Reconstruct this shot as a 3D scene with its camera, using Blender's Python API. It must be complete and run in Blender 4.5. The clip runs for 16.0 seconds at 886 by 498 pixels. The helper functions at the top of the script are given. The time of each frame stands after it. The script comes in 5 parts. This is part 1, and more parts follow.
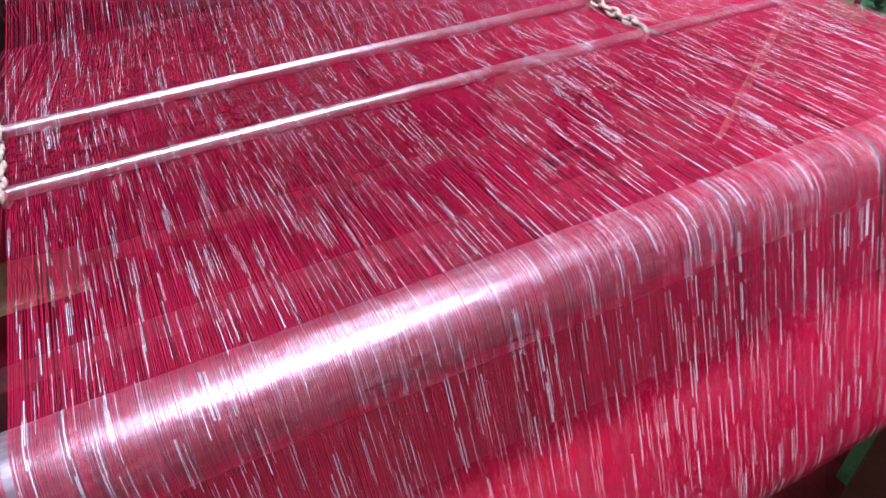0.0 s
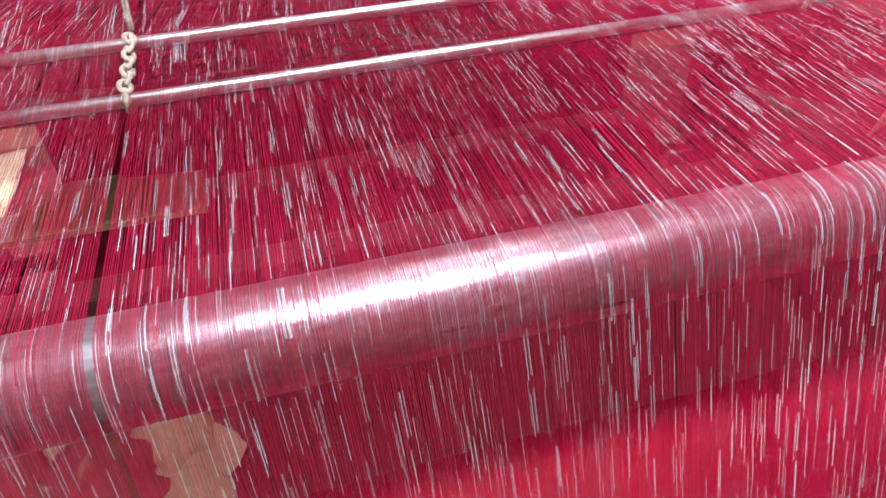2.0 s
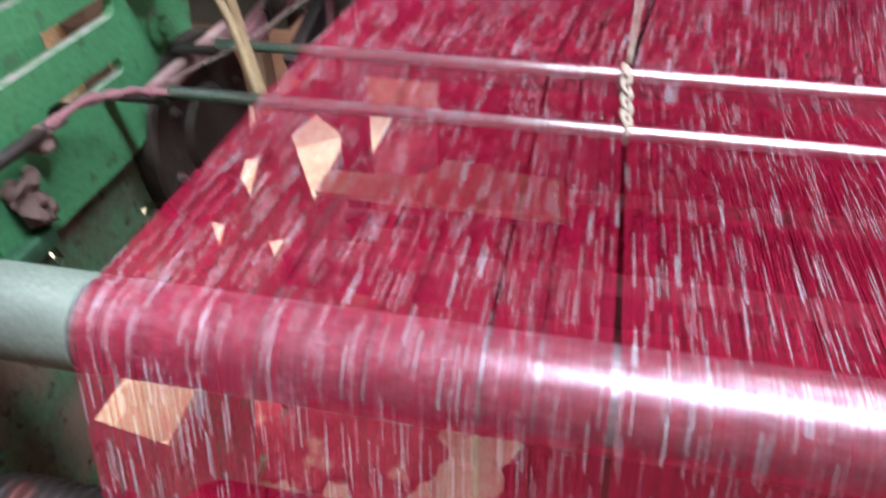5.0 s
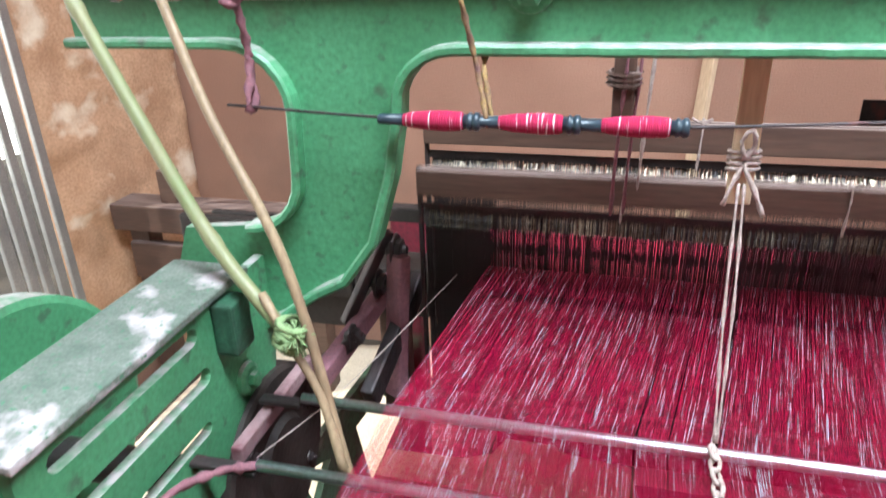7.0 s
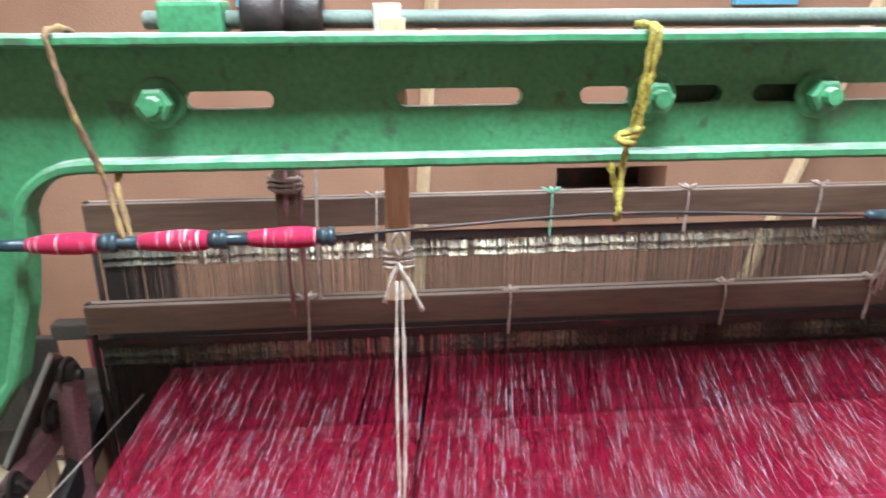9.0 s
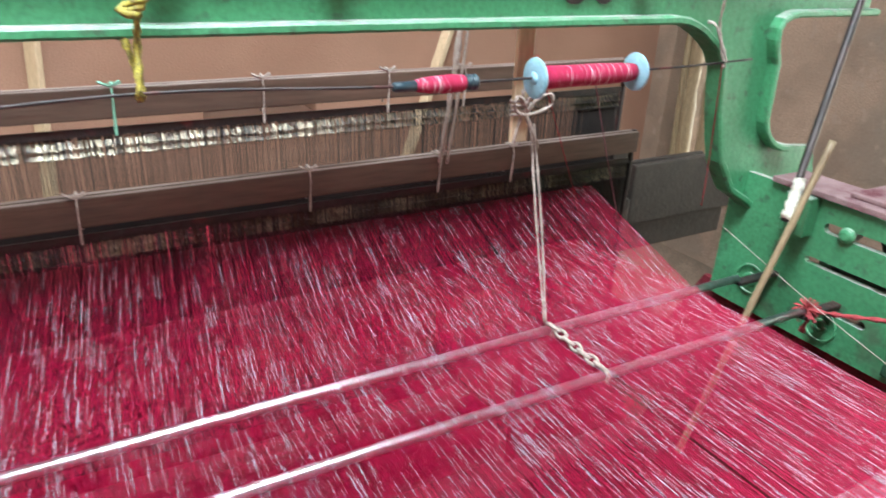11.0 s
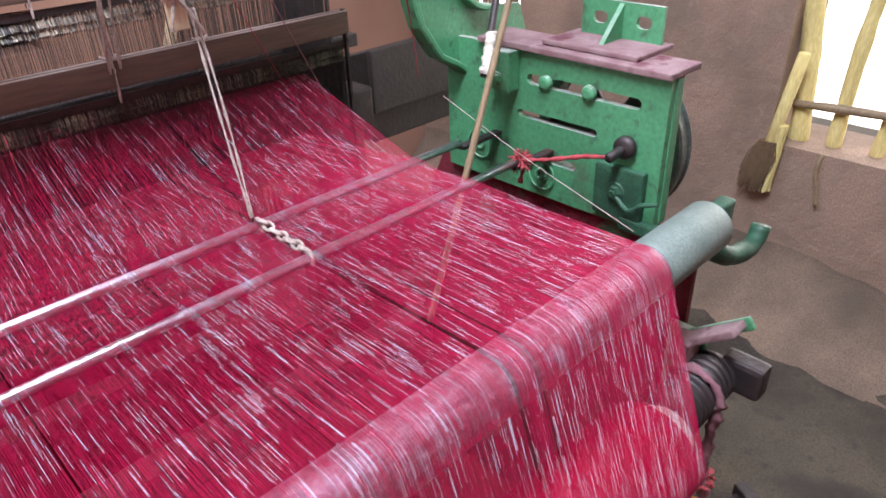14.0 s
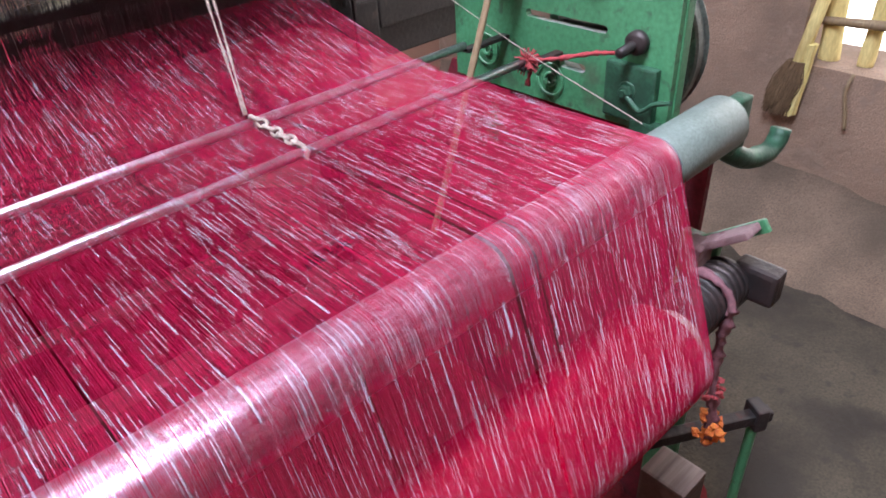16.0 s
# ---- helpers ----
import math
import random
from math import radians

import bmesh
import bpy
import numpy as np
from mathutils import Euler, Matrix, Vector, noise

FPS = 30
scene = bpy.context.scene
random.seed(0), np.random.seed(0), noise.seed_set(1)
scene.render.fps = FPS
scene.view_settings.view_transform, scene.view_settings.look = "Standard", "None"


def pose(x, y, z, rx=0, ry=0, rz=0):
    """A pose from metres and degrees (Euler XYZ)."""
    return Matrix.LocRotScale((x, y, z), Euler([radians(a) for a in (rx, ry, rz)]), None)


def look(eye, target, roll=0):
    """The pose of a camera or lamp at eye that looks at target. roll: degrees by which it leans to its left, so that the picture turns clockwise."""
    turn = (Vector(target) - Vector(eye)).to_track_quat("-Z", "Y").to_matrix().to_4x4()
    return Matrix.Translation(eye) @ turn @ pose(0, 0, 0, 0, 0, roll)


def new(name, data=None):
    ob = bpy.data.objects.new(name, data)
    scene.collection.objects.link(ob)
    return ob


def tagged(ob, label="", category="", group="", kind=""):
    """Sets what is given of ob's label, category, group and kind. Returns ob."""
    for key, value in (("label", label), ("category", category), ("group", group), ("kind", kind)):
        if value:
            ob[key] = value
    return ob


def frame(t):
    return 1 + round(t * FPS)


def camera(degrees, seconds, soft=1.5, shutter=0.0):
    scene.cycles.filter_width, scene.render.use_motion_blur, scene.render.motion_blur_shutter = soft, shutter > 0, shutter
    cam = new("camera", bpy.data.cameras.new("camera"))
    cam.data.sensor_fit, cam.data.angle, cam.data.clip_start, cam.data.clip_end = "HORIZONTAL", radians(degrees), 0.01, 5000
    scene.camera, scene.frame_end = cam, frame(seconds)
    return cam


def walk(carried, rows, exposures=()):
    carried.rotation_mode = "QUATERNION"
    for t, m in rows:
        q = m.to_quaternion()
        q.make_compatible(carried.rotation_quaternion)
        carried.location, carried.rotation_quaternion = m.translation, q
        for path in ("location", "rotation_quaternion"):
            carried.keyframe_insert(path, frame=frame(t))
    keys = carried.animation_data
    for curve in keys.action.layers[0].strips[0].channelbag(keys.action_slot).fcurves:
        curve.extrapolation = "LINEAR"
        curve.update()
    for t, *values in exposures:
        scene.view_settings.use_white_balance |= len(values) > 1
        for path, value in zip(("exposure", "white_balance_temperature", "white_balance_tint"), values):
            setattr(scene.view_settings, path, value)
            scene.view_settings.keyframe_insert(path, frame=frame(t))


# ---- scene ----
cam = camera(65.3, 16.0, soft=1.6, shutter=0.4)
PATH = [
    (0, -0.1992, -0.3254, 1.2629, 51.32, 1.37, -27.71),
    (0.5, -0.1777, -0.3221, 1.2245, 52.48, 2.11, -24.71),
    (1, -0.1411, -0.3190, 1.2164, 51.13, 2.82, -19.50),
    (1.5, -0.1849, -0.3327, 1.2271, 51.69, 0.73, -18.99),
    (2, -0.1854, -0.3230, 1.2334, 49.21, 1.42, -15.88),
    (2.5, -0.2294, -0.3349, 1.2407, 47.34, 0.01, -14.61),
    (3, -0.2317, -0.3177, 1.2531, 44.46, 0.92, -10.43),
    (3.5, -0.2463, -0.3077, 1.1991, 48.36, 1.05, -5.85),
    (4, -0.2768, -0.3009, 1.2187, 46.79, 1.84, -0.26),
    (4.5, -0.3210, -0.2988, 1.2249, 48.18, 0.37, 3.98),
    (4.8, -0.3405, -0.2820, 1.2579, 46.40, 1.14, 8.78),
    (5, -0.3651, -0.3061, 1.2676, 50.65, 0.44, 11.21),
    (5.2, -0.3805, -0.3052, 1.2868, 52.50, 0.22, 14.14),
    (7.3, -0.4281, -0.2105, 1.4550, 68.50, 1.94, 13.49),
    (7.5, -0.4220, -0.2068, 1.4637, 70.06, 2.04, 11.98),
    (8, -0.3949, -0.1977, 1.4835, 73.21, 1.65, 8.42),
    (8.5, -0.3552, -0.1861, 1.4778, 72.20, 1.21, 2.11),
    (9, -0.3137, -0.1785, 1.4760, 70.99, 0.25, -4.80),
    (9.5, -0.2820, -0.2059, 1.4769, 67.81, -0.19, -9.80),
    (10, -0.2256, -0.2203, 1.4721, 67.38, -0.17, -16.80),
    (10.2, -0.2153, -0.2141, 1.4668, 67.38, -0.94, -20.26),
    (12.3, -0.0613, -0.3104, 1.3858, 62.85, -0.58, -36.94),
    (12.5, -0.0531, -0.3131, 1.3994, 63.01, 0.23, -38.61),
    (13, -0.0264, -0.3218, 1.3999, 61.46, 1.52, -40.58),
    (13.5, -0.0162, -0.3366, 1.3723, 61.27, 0.93, -43.47),
    (14, 0.0001, -0.3544, 1.3726, 59.55, 1.81, -44.68),
    (14.5, 0.0152, -0.3814, 1.3534, 58.23, 2.82, -44.04),
    (15, 0.0103, -0.3670, 1.3394, 57.04, 3.08, -45.06),
    (15.5, 0.0083, -0.3621, 1.3240, 56.37, 2.49, -45.14),
    (16, 0.0118, -0.3797, 1.3002, 55.46, 2.99, -43.22),
]
walk(cam, [(t, pose(x, y, z, rx, ry, rz)) for t, x, y, z, rx, ry, rz in PATH], exposures=[(0, -.08, 6100, 17), (1.5, -.10, 6500, 6), (3.5, -.15, 6950, -2), (4.5, -.19, 6700, 0), (5.2, .08, 6200, 8), (7.3, .16, 6050, 8), (8.2, .22, 6050, 3), (10.2, .14, 6150, -4), (12.5, .03, 6100, 10), (16, -.04, 5950, 17)])

# world and light: daylight through a roof light and the side windows, plus fill
world = bpy.data.worlds.new("world")
scene.world = world
world.use_nodes = True
wn, wl = world.node_tree.nodes, world.node_tree.links
sky = wn.new("ShaderNodeTexSky")
sky.sky_type, sky.sun_disc = "NISHITA", False
sky.sun_elevation, sky.sun_rotation = radians(50), radians(-118)
wl.new(sky.outputs[0], wn["Background"].inputs[0])
wn["Background"].inputs[1].default_value = 0.085
sun = new("sun", bpy.data.lights.new("sun", "SUN"))
sun.data.energy, sun.data.angle, sun.data.color = 5.0, radians(0.5), (1, 0.94, 0.84)
sun.matrix_basis = look((-3, -1.6, 4), (0, 0, 0))


def area(name, eye, target, sx, sy, power, color=(1, 1, 1)):
    lamp = new(name, bpy.data.lights.new(name, "AREA"))
    lamp.data.shape, lamp.data.size, lamp.data.size_y, lamp.data.energy, lamp.data.color = "RECTANGLE", sx, sy, power, color
    lamp.matrix_basis = look(eye, target)
    return lamp


area("roof_light_daylight", (-0.1, -0.15, 2.93), (-0.1, -0.151, 0), 1.5, 0.45, 152, (0.87, 0.94, 1.0))
# unseen fill added to brighten the back wall and hanging slats
area("back_fill_light", (0.3, 1.45, 2.93), (0.3, 1.449, 0), 0.7, 0.5, 42, (0.95, 0.96, 1.0))
area("window_daylight", (2.02, 0.05, 1.15), (0.5, 0.2, 0.8), 0.5, 0.7, 6, (1, 0.95, 0.82))
area("left_window_daylight", (-2.0, 0.35, 1.15), (-1.35, 1.55, 0.8), 0.7, 1.2, 3, (1, 0.9, 0.78))

# materials -----------------------------------------------------------------


def material(name, color, second=None, rough=0.6, metal=0.0, scale=30.0, bump=0.2, fine=250.0, stain=None, stain_at=0.62, stretch=(1, 1, 1), rand=0.0, coat=0.0, dust=None, lump=0.0, grime=None):
    """Two scales of colour variation, a stain colour, fine bump."""
    m = bpy.data.materials.new(name)
    m.use_nodes = True
    n, l = m.node_tree.nodes, m.node_tree.links
    b = n["Principled BSDF"]
    b.inputs["Roughness"].default_value, b.inputs["Metallic"].default_value = rough, metal
    b.inputs["Coat Weight"].default_value = coat
    geo = n.new("ShaderNodeNewGeometry")
    mp = n.new("ShaderNodeMapping")
    mp.inputs["Scale"].default_value = stretch
    l.new(geo.outputs["Position"], mp.inputs[0])

    def noise_tex(s, d=4):
        t = n.new("ShaderNodeTexNoise")
        t.inputs["Scale"].default_value, t.inputs["Detail"].default_value = s, d
        l.new(mp.outputs[0], t.inputs["Vector"])
        return t.outputs["Fac"]

    def mix(fac, a, c):
        x = n.new("ShaderNodeMix")
        x.data_type = "RGBA"
        l.new(fac, x.inputs[0])
        for v, s in ((a, 6), (c, 7)):
            if isinstance(v, tuple):
                x.inputs[s].default_value = (*v, 1)
            else:
                l.new(v, x.inputs[s])
        return x.outputs[2]

    def ramp(fac, lo, hi):
        r = n.new("ShaderNodeMapRange")
        r.inputs[1].default_value, r.inputs[2].default_value = lo, hi
        l.new(fac, r.inputs[0])
        return r.outputs[0]

    second = second or tuple(c * 0.75 for c in color)
    col = mix(ramp(noise_tex(scale), 0.35, 0.68), color, second)
    col = mix(ramp(noise_tex(fine, 2), 0.3, 0.9), col, tuple(c * 0.7 for c in second))
    if stain:
        col = mix(ramp(noise_tex(scale * 0.6, 6), stain_at, stain_at + 0.1), col, stain)
    if grime:
        col = mix(ramp(noise_tex(scale * 4.5, 8), 0.59, 0.70), col, grime)
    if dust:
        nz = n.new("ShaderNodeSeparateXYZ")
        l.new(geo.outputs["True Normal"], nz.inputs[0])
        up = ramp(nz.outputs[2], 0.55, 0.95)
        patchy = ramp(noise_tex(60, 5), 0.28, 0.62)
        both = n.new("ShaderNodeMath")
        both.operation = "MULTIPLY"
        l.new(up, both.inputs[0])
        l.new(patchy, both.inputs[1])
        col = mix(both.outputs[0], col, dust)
    if rand:
        oi = n.new("ShaderNodeObjectInfo")
        h = n.new("ShaderNodeHueSaturation")
        l.new(col, h.inputs["Color"])
        mr = n.new("ShaderNodeMapRange")
        mr.inputs[3].default_value, mr.inputs[4].default_value = 1 - rand, 1 + rand
        l.new(oi.outputs["Random"], mr.inputs[0])
        l.new(mr.outputs[0], h.inputs["Value"])
        col = h.outputs[0]
    l.new(col, b.inputs["Base Color"])
    rr = n.new("ShaderNodeMapRange")
    rr.inputs[3].default_value, rr.inputs[4].default_value = max(0.05, rough - 0.12), min(1, rough + 0.15)
    l.new(noise_tex(scale * 1.7), rr.inputs[0])
    l.new(rr.outputs[0], b.inputs["Roughness"])
    if bump:
        bp = n.new("ShaderNodeBump")
        bp.inputs["Strength"].default_value, bp.inputs["Distance"].default_value = bump, 0.004
        height = noise_tex(fine * 0.5, 5)
        if lump:
            ma = n.new("ShaderNodeMath")
            ma.operation = "MULTIPLY_ADD"
            ma.inputs[1].default_value = lump
            l.new(noise_tex(scale * 4, 6), ma.inputs[0])
            l.new(height, ma.inputs[2])
            height = ma.outputs[0]
        l.new(height, bp.inputs["Height"])
        l.new(bp.outputs[0], b.inputs["Normal"])
    return m


def yarn_material(name, base=(0.49, 0.004, 0.062), dash=(0.68, 0.73, 0.86), share=0.10, length=0.045, rough=0.46):
    """Space-dyed yarn: v runs along the thread in metres, u is the thread's own number."""
    m = bpy.data.materials.new(name)
    m.use_nodes = True
    n, l = m.node_tree.nodes, m.node_tree.links
    b = n["Principled BSDF"]
    uv = n.new("ShaderNodeUVMap")
    sep = n.new("ShaderNodeSeparateXYZ")
    l.new(uv.outputs[0], sep.inputs[0])

    def calc(op, a, c=None):
        x = n.new("ShaderNodeMath")
        x.operation = op
        for i, v in enumerate((a, c)):
            if v is None:
                continue
            if isinstance(v, (int, float)):
                x.inputs[i].default_value = v
            else:
                l.new(v, x.inputs[i])
        return x.outputs[0]

    wn1 = n.new("ShaderNodeTexWhiteNoise")
    wn1.noise_dimensions = "1D"
    l.new(sep.outputs[0], wn1.inputs["W"])
    shift = calc("MULTIPLY", wn1.outputs["Value"], 7.3)
    along = calc("ADD", calc("DIVIDE", sep.outputs[1], length), shift)
    cell = calc("FLOOR", along)
    wn2 = n.new("ShaderNodeTexWhiteNoise")
    wn2.noise_dimensions = "2D"
    cx = n.new("ShaderNodeCombineXYZ")
    l.new(sep.outputs[0], cx.inputs[0])
    l.new(cell, cx.inputs[1])
    l.new(cx.outputs[0], wn2.inputs["Vector"])
    on = calc("LESS_THAN", wn2.outputs["Value"], share)
    inside = calc("LESS_THAN", calc("FRACT", along), 0.78)
    fac = calc("MULTIPLY", on, inside)
    tone = n.new("ShaderNodeMix")
    tone.data_type = "RGBA"
    tone.inputs[6].default_value = (*base, 1)
    tone.inputs[7].default_value = (base[0] * 0.55, base[1] * 0.6, base[2] * 0.6, 1)
    l.new(wn1.outputs["Value"], tone.inputs[0])
    mx = n.new("ShaderNodeMix")
    mx.data_type = "RGBA"
    mx.inputs[7].default_value = (*dash, 1)
    l.new(fac, mx.inputs[0])
    l.new(tone.outputs[2], mx.inputs[6])
    l.new(mx.outputs[2], b.inputs["Base Color"])
    b.inputs["Roughness"].default_value = rough
    b.inputs["Specular IOR Level"].default_value = 0.45
    return m


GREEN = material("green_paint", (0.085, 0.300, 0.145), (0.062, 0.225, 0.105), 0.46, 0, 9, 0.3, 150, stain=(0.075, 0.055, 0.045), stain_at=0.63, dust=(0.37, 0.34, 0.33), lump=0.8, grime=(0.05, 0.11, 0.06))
DARKGREEN = material("dark_green_paint", (0.03, 0.11, 0.06), (0.02, 0.06, 0.035), 0.55, 0, 30, 0.4, 200)
LINTGREEN = material("lint_covered_green_iron", (0.22, 0.012, 0.03), (0.13, 0.02, 0.028), 0.9, 0, 14, 0.5, 160, stain=(0.05, 0.12, 0.06), stain_at=0.66)
RIM = material("worn_wheel_rim", (0.19, 0.23, 0.205), (0.10, 0.12, 0.11), 0.45, 0.5, 30, 0.2, 200)
LINTY = material("mauve_lint_on_iron", (0.17, 0.075, 0.085), (0.27, 0.17, 0.175), 0.95, 0, 30, 0.6, 300, stain=(0.10, 0.02, 0.03), stain_at=0.58)
DUSTY = material("dusty_green_ledge", (0.17, 0.185, 0.16), (0.09, 0.125, 0.095), 0.9, 0, 30, 0.5, 300, stain=(0.38, 0.34, 0.34), stain_at=0.55, grime=(0.05, 0.15, 0.08))
STEEL = material("polished_steel", (0.66, 0.67, 0.74), (0.58, 0.58, 0.64), 0.32, 1.0, 20, 0.0, 200)
IRON = material("dark_greasy_iron", (0.035, 0.033, 0.035), (0.07, 0.05, 0.05), 0.5, 0.6, 30, 0.4, 200, stain=(0.12, 0.04, 0.04), stain_at=0.6)
PIPE = material("grey_pipe", (0.20, 0.24, 0.215), (0.13, 0.155, 0.14), 0.55, 0.1, 18, 0.15, 250, stain=(0.13, 0.12, 0.11), stain_at=0.62)
WRAP = material("roller_face", (0.58, 0.55, 0.66), (0.42, 0.35, 0.43), 0.36, 0.9, 70, 0.08, 300, stain=(0.16, 0.07, 0.09), stain_at=0.665, stretch=(0.3, 1, 1))
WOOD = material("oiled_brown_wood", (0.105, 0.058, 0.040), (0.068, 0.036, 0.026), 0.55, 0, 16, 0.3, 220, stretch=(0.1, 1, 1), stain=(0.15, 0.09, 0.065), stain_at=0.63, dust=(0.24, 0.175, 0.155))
PALE = material("bare_pale_wood", (0.66, 0.50, 0.34), (0.54, 0.38, 0.24), 0.7, 0, 14, 0.2, 200, stretch=(1, 1, 0.12))
BAMBOO = material("dry_bamboo", (0.33, 0.24, 0.14), (0.22, 0.15, 0.09), 0.5, 0, 20, 0.15, 200, stretch=(1, 1, 0.2))
GREENCANE = material("green_bamboo", (0.17, 0.22, 0.09), (0.26, 0.25, 0.13), 0.5, 0, 20, 0.15, 200, stretch=(1, 1, 0.2))
MUD = material("mud_plaster", (0.42, 0.235, 0.165), (0.30, 0.155, 0.105), 0.95, 0, 2.2, 0.45, 330, stain=(0.24, 0.14, 0.10), stain_at=0.60, lump=1.5)
MUDGREY = material("grey_mud_plaster", (0.38, 0.255, 0.185), (0.22, 0.15, 0.11), 0.95, 0, 4.5, 0.8, 220, stain=(0.20, 0.145, 0.11), stain_at=0.52, lump=3, grime=(0.27, 0.19, 0.145))
EARTH = material("earth_floor", (0.105, 0.084, 0.058), (0.05, 0.04, 0.029), 0.97, 0, 5, 0.8, 160, stain=(0.035, 0.027, 0.021), stain_at=0.50, lump=2, grime=(0.045, 0.036, 0.028))
TIN = material("corrugated_tin", (0.5, 0.5, 0.48), (0.4, 0.4, 0.39), 0.4, 0.7, 12, 0.1, 200)
GREASE = material("greasy_black_wood", (0.035, 0.024, 0.02), (0.02, 0.015, 0.013), 0.6, 0, 16, 0.4, 200, stain=(0.09, 0.05, 0.045), stain_at=0.66)
# brighter metal that paints the glint band on the heddles
GLINTW = material("glint_heddle_wire", (0.34, 0.29, 0.22), (0.06, 0.045, 0.035), 0.36, 1.0, 22, 0.1, 300)
DULLW = material("dull_brown_heddle_wire", (0.026, 0.022, 0.023), (0.045, 0.036, 0.036), 0.5, 0.4, 12, 0.1, 300)
ROPE = material("pale_cotton_cord", (0.50, 0.42, 0.37), (0.30, 0.22, 0.20), 0.9, 0, 160, 0.4, 600)
REDROPE = material("red_cotton_cord", (0.42, 0.05, 0.06), (0.28, 0.04, 0.05), 0.9, 0, 160, 0.4, 600)
DUSTROPE = material("mauve_dusty_cord", (0.27, 0.11, 0.13), (0.18, 0.08, 0.1), 0.95, 0, 160, 0.4, 600)
YELLOW = material("yellow_nylon_cord", (0.58, 0.46, 0.06), (0.13, 0.10, 0.03), 0.6, 0, 220, 0.4, 700)
PINK = material("pirn_yarn", (0.46, 0.006, 0.075), (0.30, 0.003, 0.04), 0.85, 0, 700, 0.5, 1600, stain=(0.74, 0.58, 0.64), stain_at=0.595, stretch=(1, 0.05, 0.05))
NAVY = material("dark_blue_plastic", (0.018, 0.035, 0.05), (0.03, 0.05, 0.065), 0.35, 0, 60, 0.05, 300)
PALEBLUE = material("pale_blue_plastic", (0.30, 0.48, 0.58), (0.25, 0.42, 0.52), 0.4, 0, 40, 0.05, 200)
SUNBLOCK = material("sun_block_white", (0.7, 0.72, 0.72), (0.6, 0.62, 0.62), 0.5, 0, 6, 0.05, 100)
DARKLINT = material("dark_brown_lint", (0.085, 0.05, 0.045), (0.14, 0.085, 0.08), 0.97, 0, 60, 0.8, 300)
GRIMY = material("grimy_oil_stained_green", (0.06, 0.17, 0.09), (0.085, 0.085, 0.055), 0.7, 0, 14, 0.6, 150, stain=(0.15, 0.11, 0.085), stain_at=0.54, grime=(0.03, 0.025, 0.02), lump=1.5)
WHITE = material("dusty_white", (0.66, 0.62, 0.55), (0.52, 0.47, 0.4), 0.8, 0, 20, 0.2, 200)
YARN = yarn_material("warp_yarn")
ROLLYARN = yarn_material("wound_warp_yarn", (0.52, 0.003, 0.036), share=0.045, length=0.05, rough=0.95)
ROLLYARN.node_tree.nodes["Principled BSDF"].inputs["Specular IOR Level"].default_value = 0.02
ORANGE = material("marigold_orange", (0.75, 0.26, 0.03), (0.6, 0.12, 0.03), 0.8, 0, 200, 0.4, 500)

# helpers for meshes ----------------------------------------------------------


def link(name, bm, mat, parent=None, label="", smooth=False):
    me = bpy.data.meshes.new(name)
    bm.to_mesh(me)
    bm.free()
    me.materials.append(mat)
    if smooth:
        me.polygons.foreach_set("use_smooth", [True] * len(me.polygons))
    ob = new(name, me)
    if parent:
        ob.parent = parent
    if label:
        ob["label"] = label
    return ob


def part(name, bm, mat, parent, label="", smooth=False):
    return link(name, bm, mat, parent, label, smooth)


def box(bm, x0, x1, y0, y1, z0, z1, bevel=0.0, m=None):
    b = bmesh.new()
    bmesh.ops.create_cube(b, size=1, matrix=Matrix.Translation(((x0 + x1) / 2, (y0 + y1) / 2, (z0 + z1) / 2)) @ Matrix.Diagonal((x1 - x0, y1 - y0, z1 - z0, 1)))
    if bevel:
        bmesh.ops.bevel(b, geom=b.edges[:], offset=bevel, segments=2, affect="EDGES", profile=0.6)
    if m is not None:
        bmesh.ops.transform(b, matrix=m, verts=b.verts)
    merge(bm, b)
    return bm


def merge(bm, b):
    me = bpy.data.meshes.new("tmp")
    b.to_mesh(me)
    b.free()
    bm.from_mesh(me)
    bpy.data.meshes.remove(me)


def lathe(bm, p, q, profile, n=20):
    """Turned solid from p to q: profile of (share along, radius)."""
    p, q = Vector(p), Vector(q)
    rot = (q - p).to_track_quat("Z", "Y").to_matrix()
    rings = []
    for s, r in profile:
        c = p + (q - p) * s
        rings.append([bm.verts.new(c + rot @ Vector((r * math.cos(2 * math.pi * k / n), r * math.sin(2 * math.pi * k / n), 0))) for k in range(n)])
    for a, b in zip(rings, rings[1:]):
        for k in range(n):
            bm.faces.new((a[k], a[(k + 1) % n], b[(k + 1) % n], b[k]))
    bm.faces.new(rings[0][::-1])
    bm.faces.new(rings[-1])
    return bm


def rod(bm, p, q, r, n=16, bevel=None):
    d = (Vector(q) - Vector(p)).length
    e = min(0.3, (bevel if bevel is not None else r * 0.25) / d)
    return lathe(bm, p, q, [(0, r - e * d * 0.8), (e, r), (1 - e, r), (1, r - e * d * 0.8)], n)


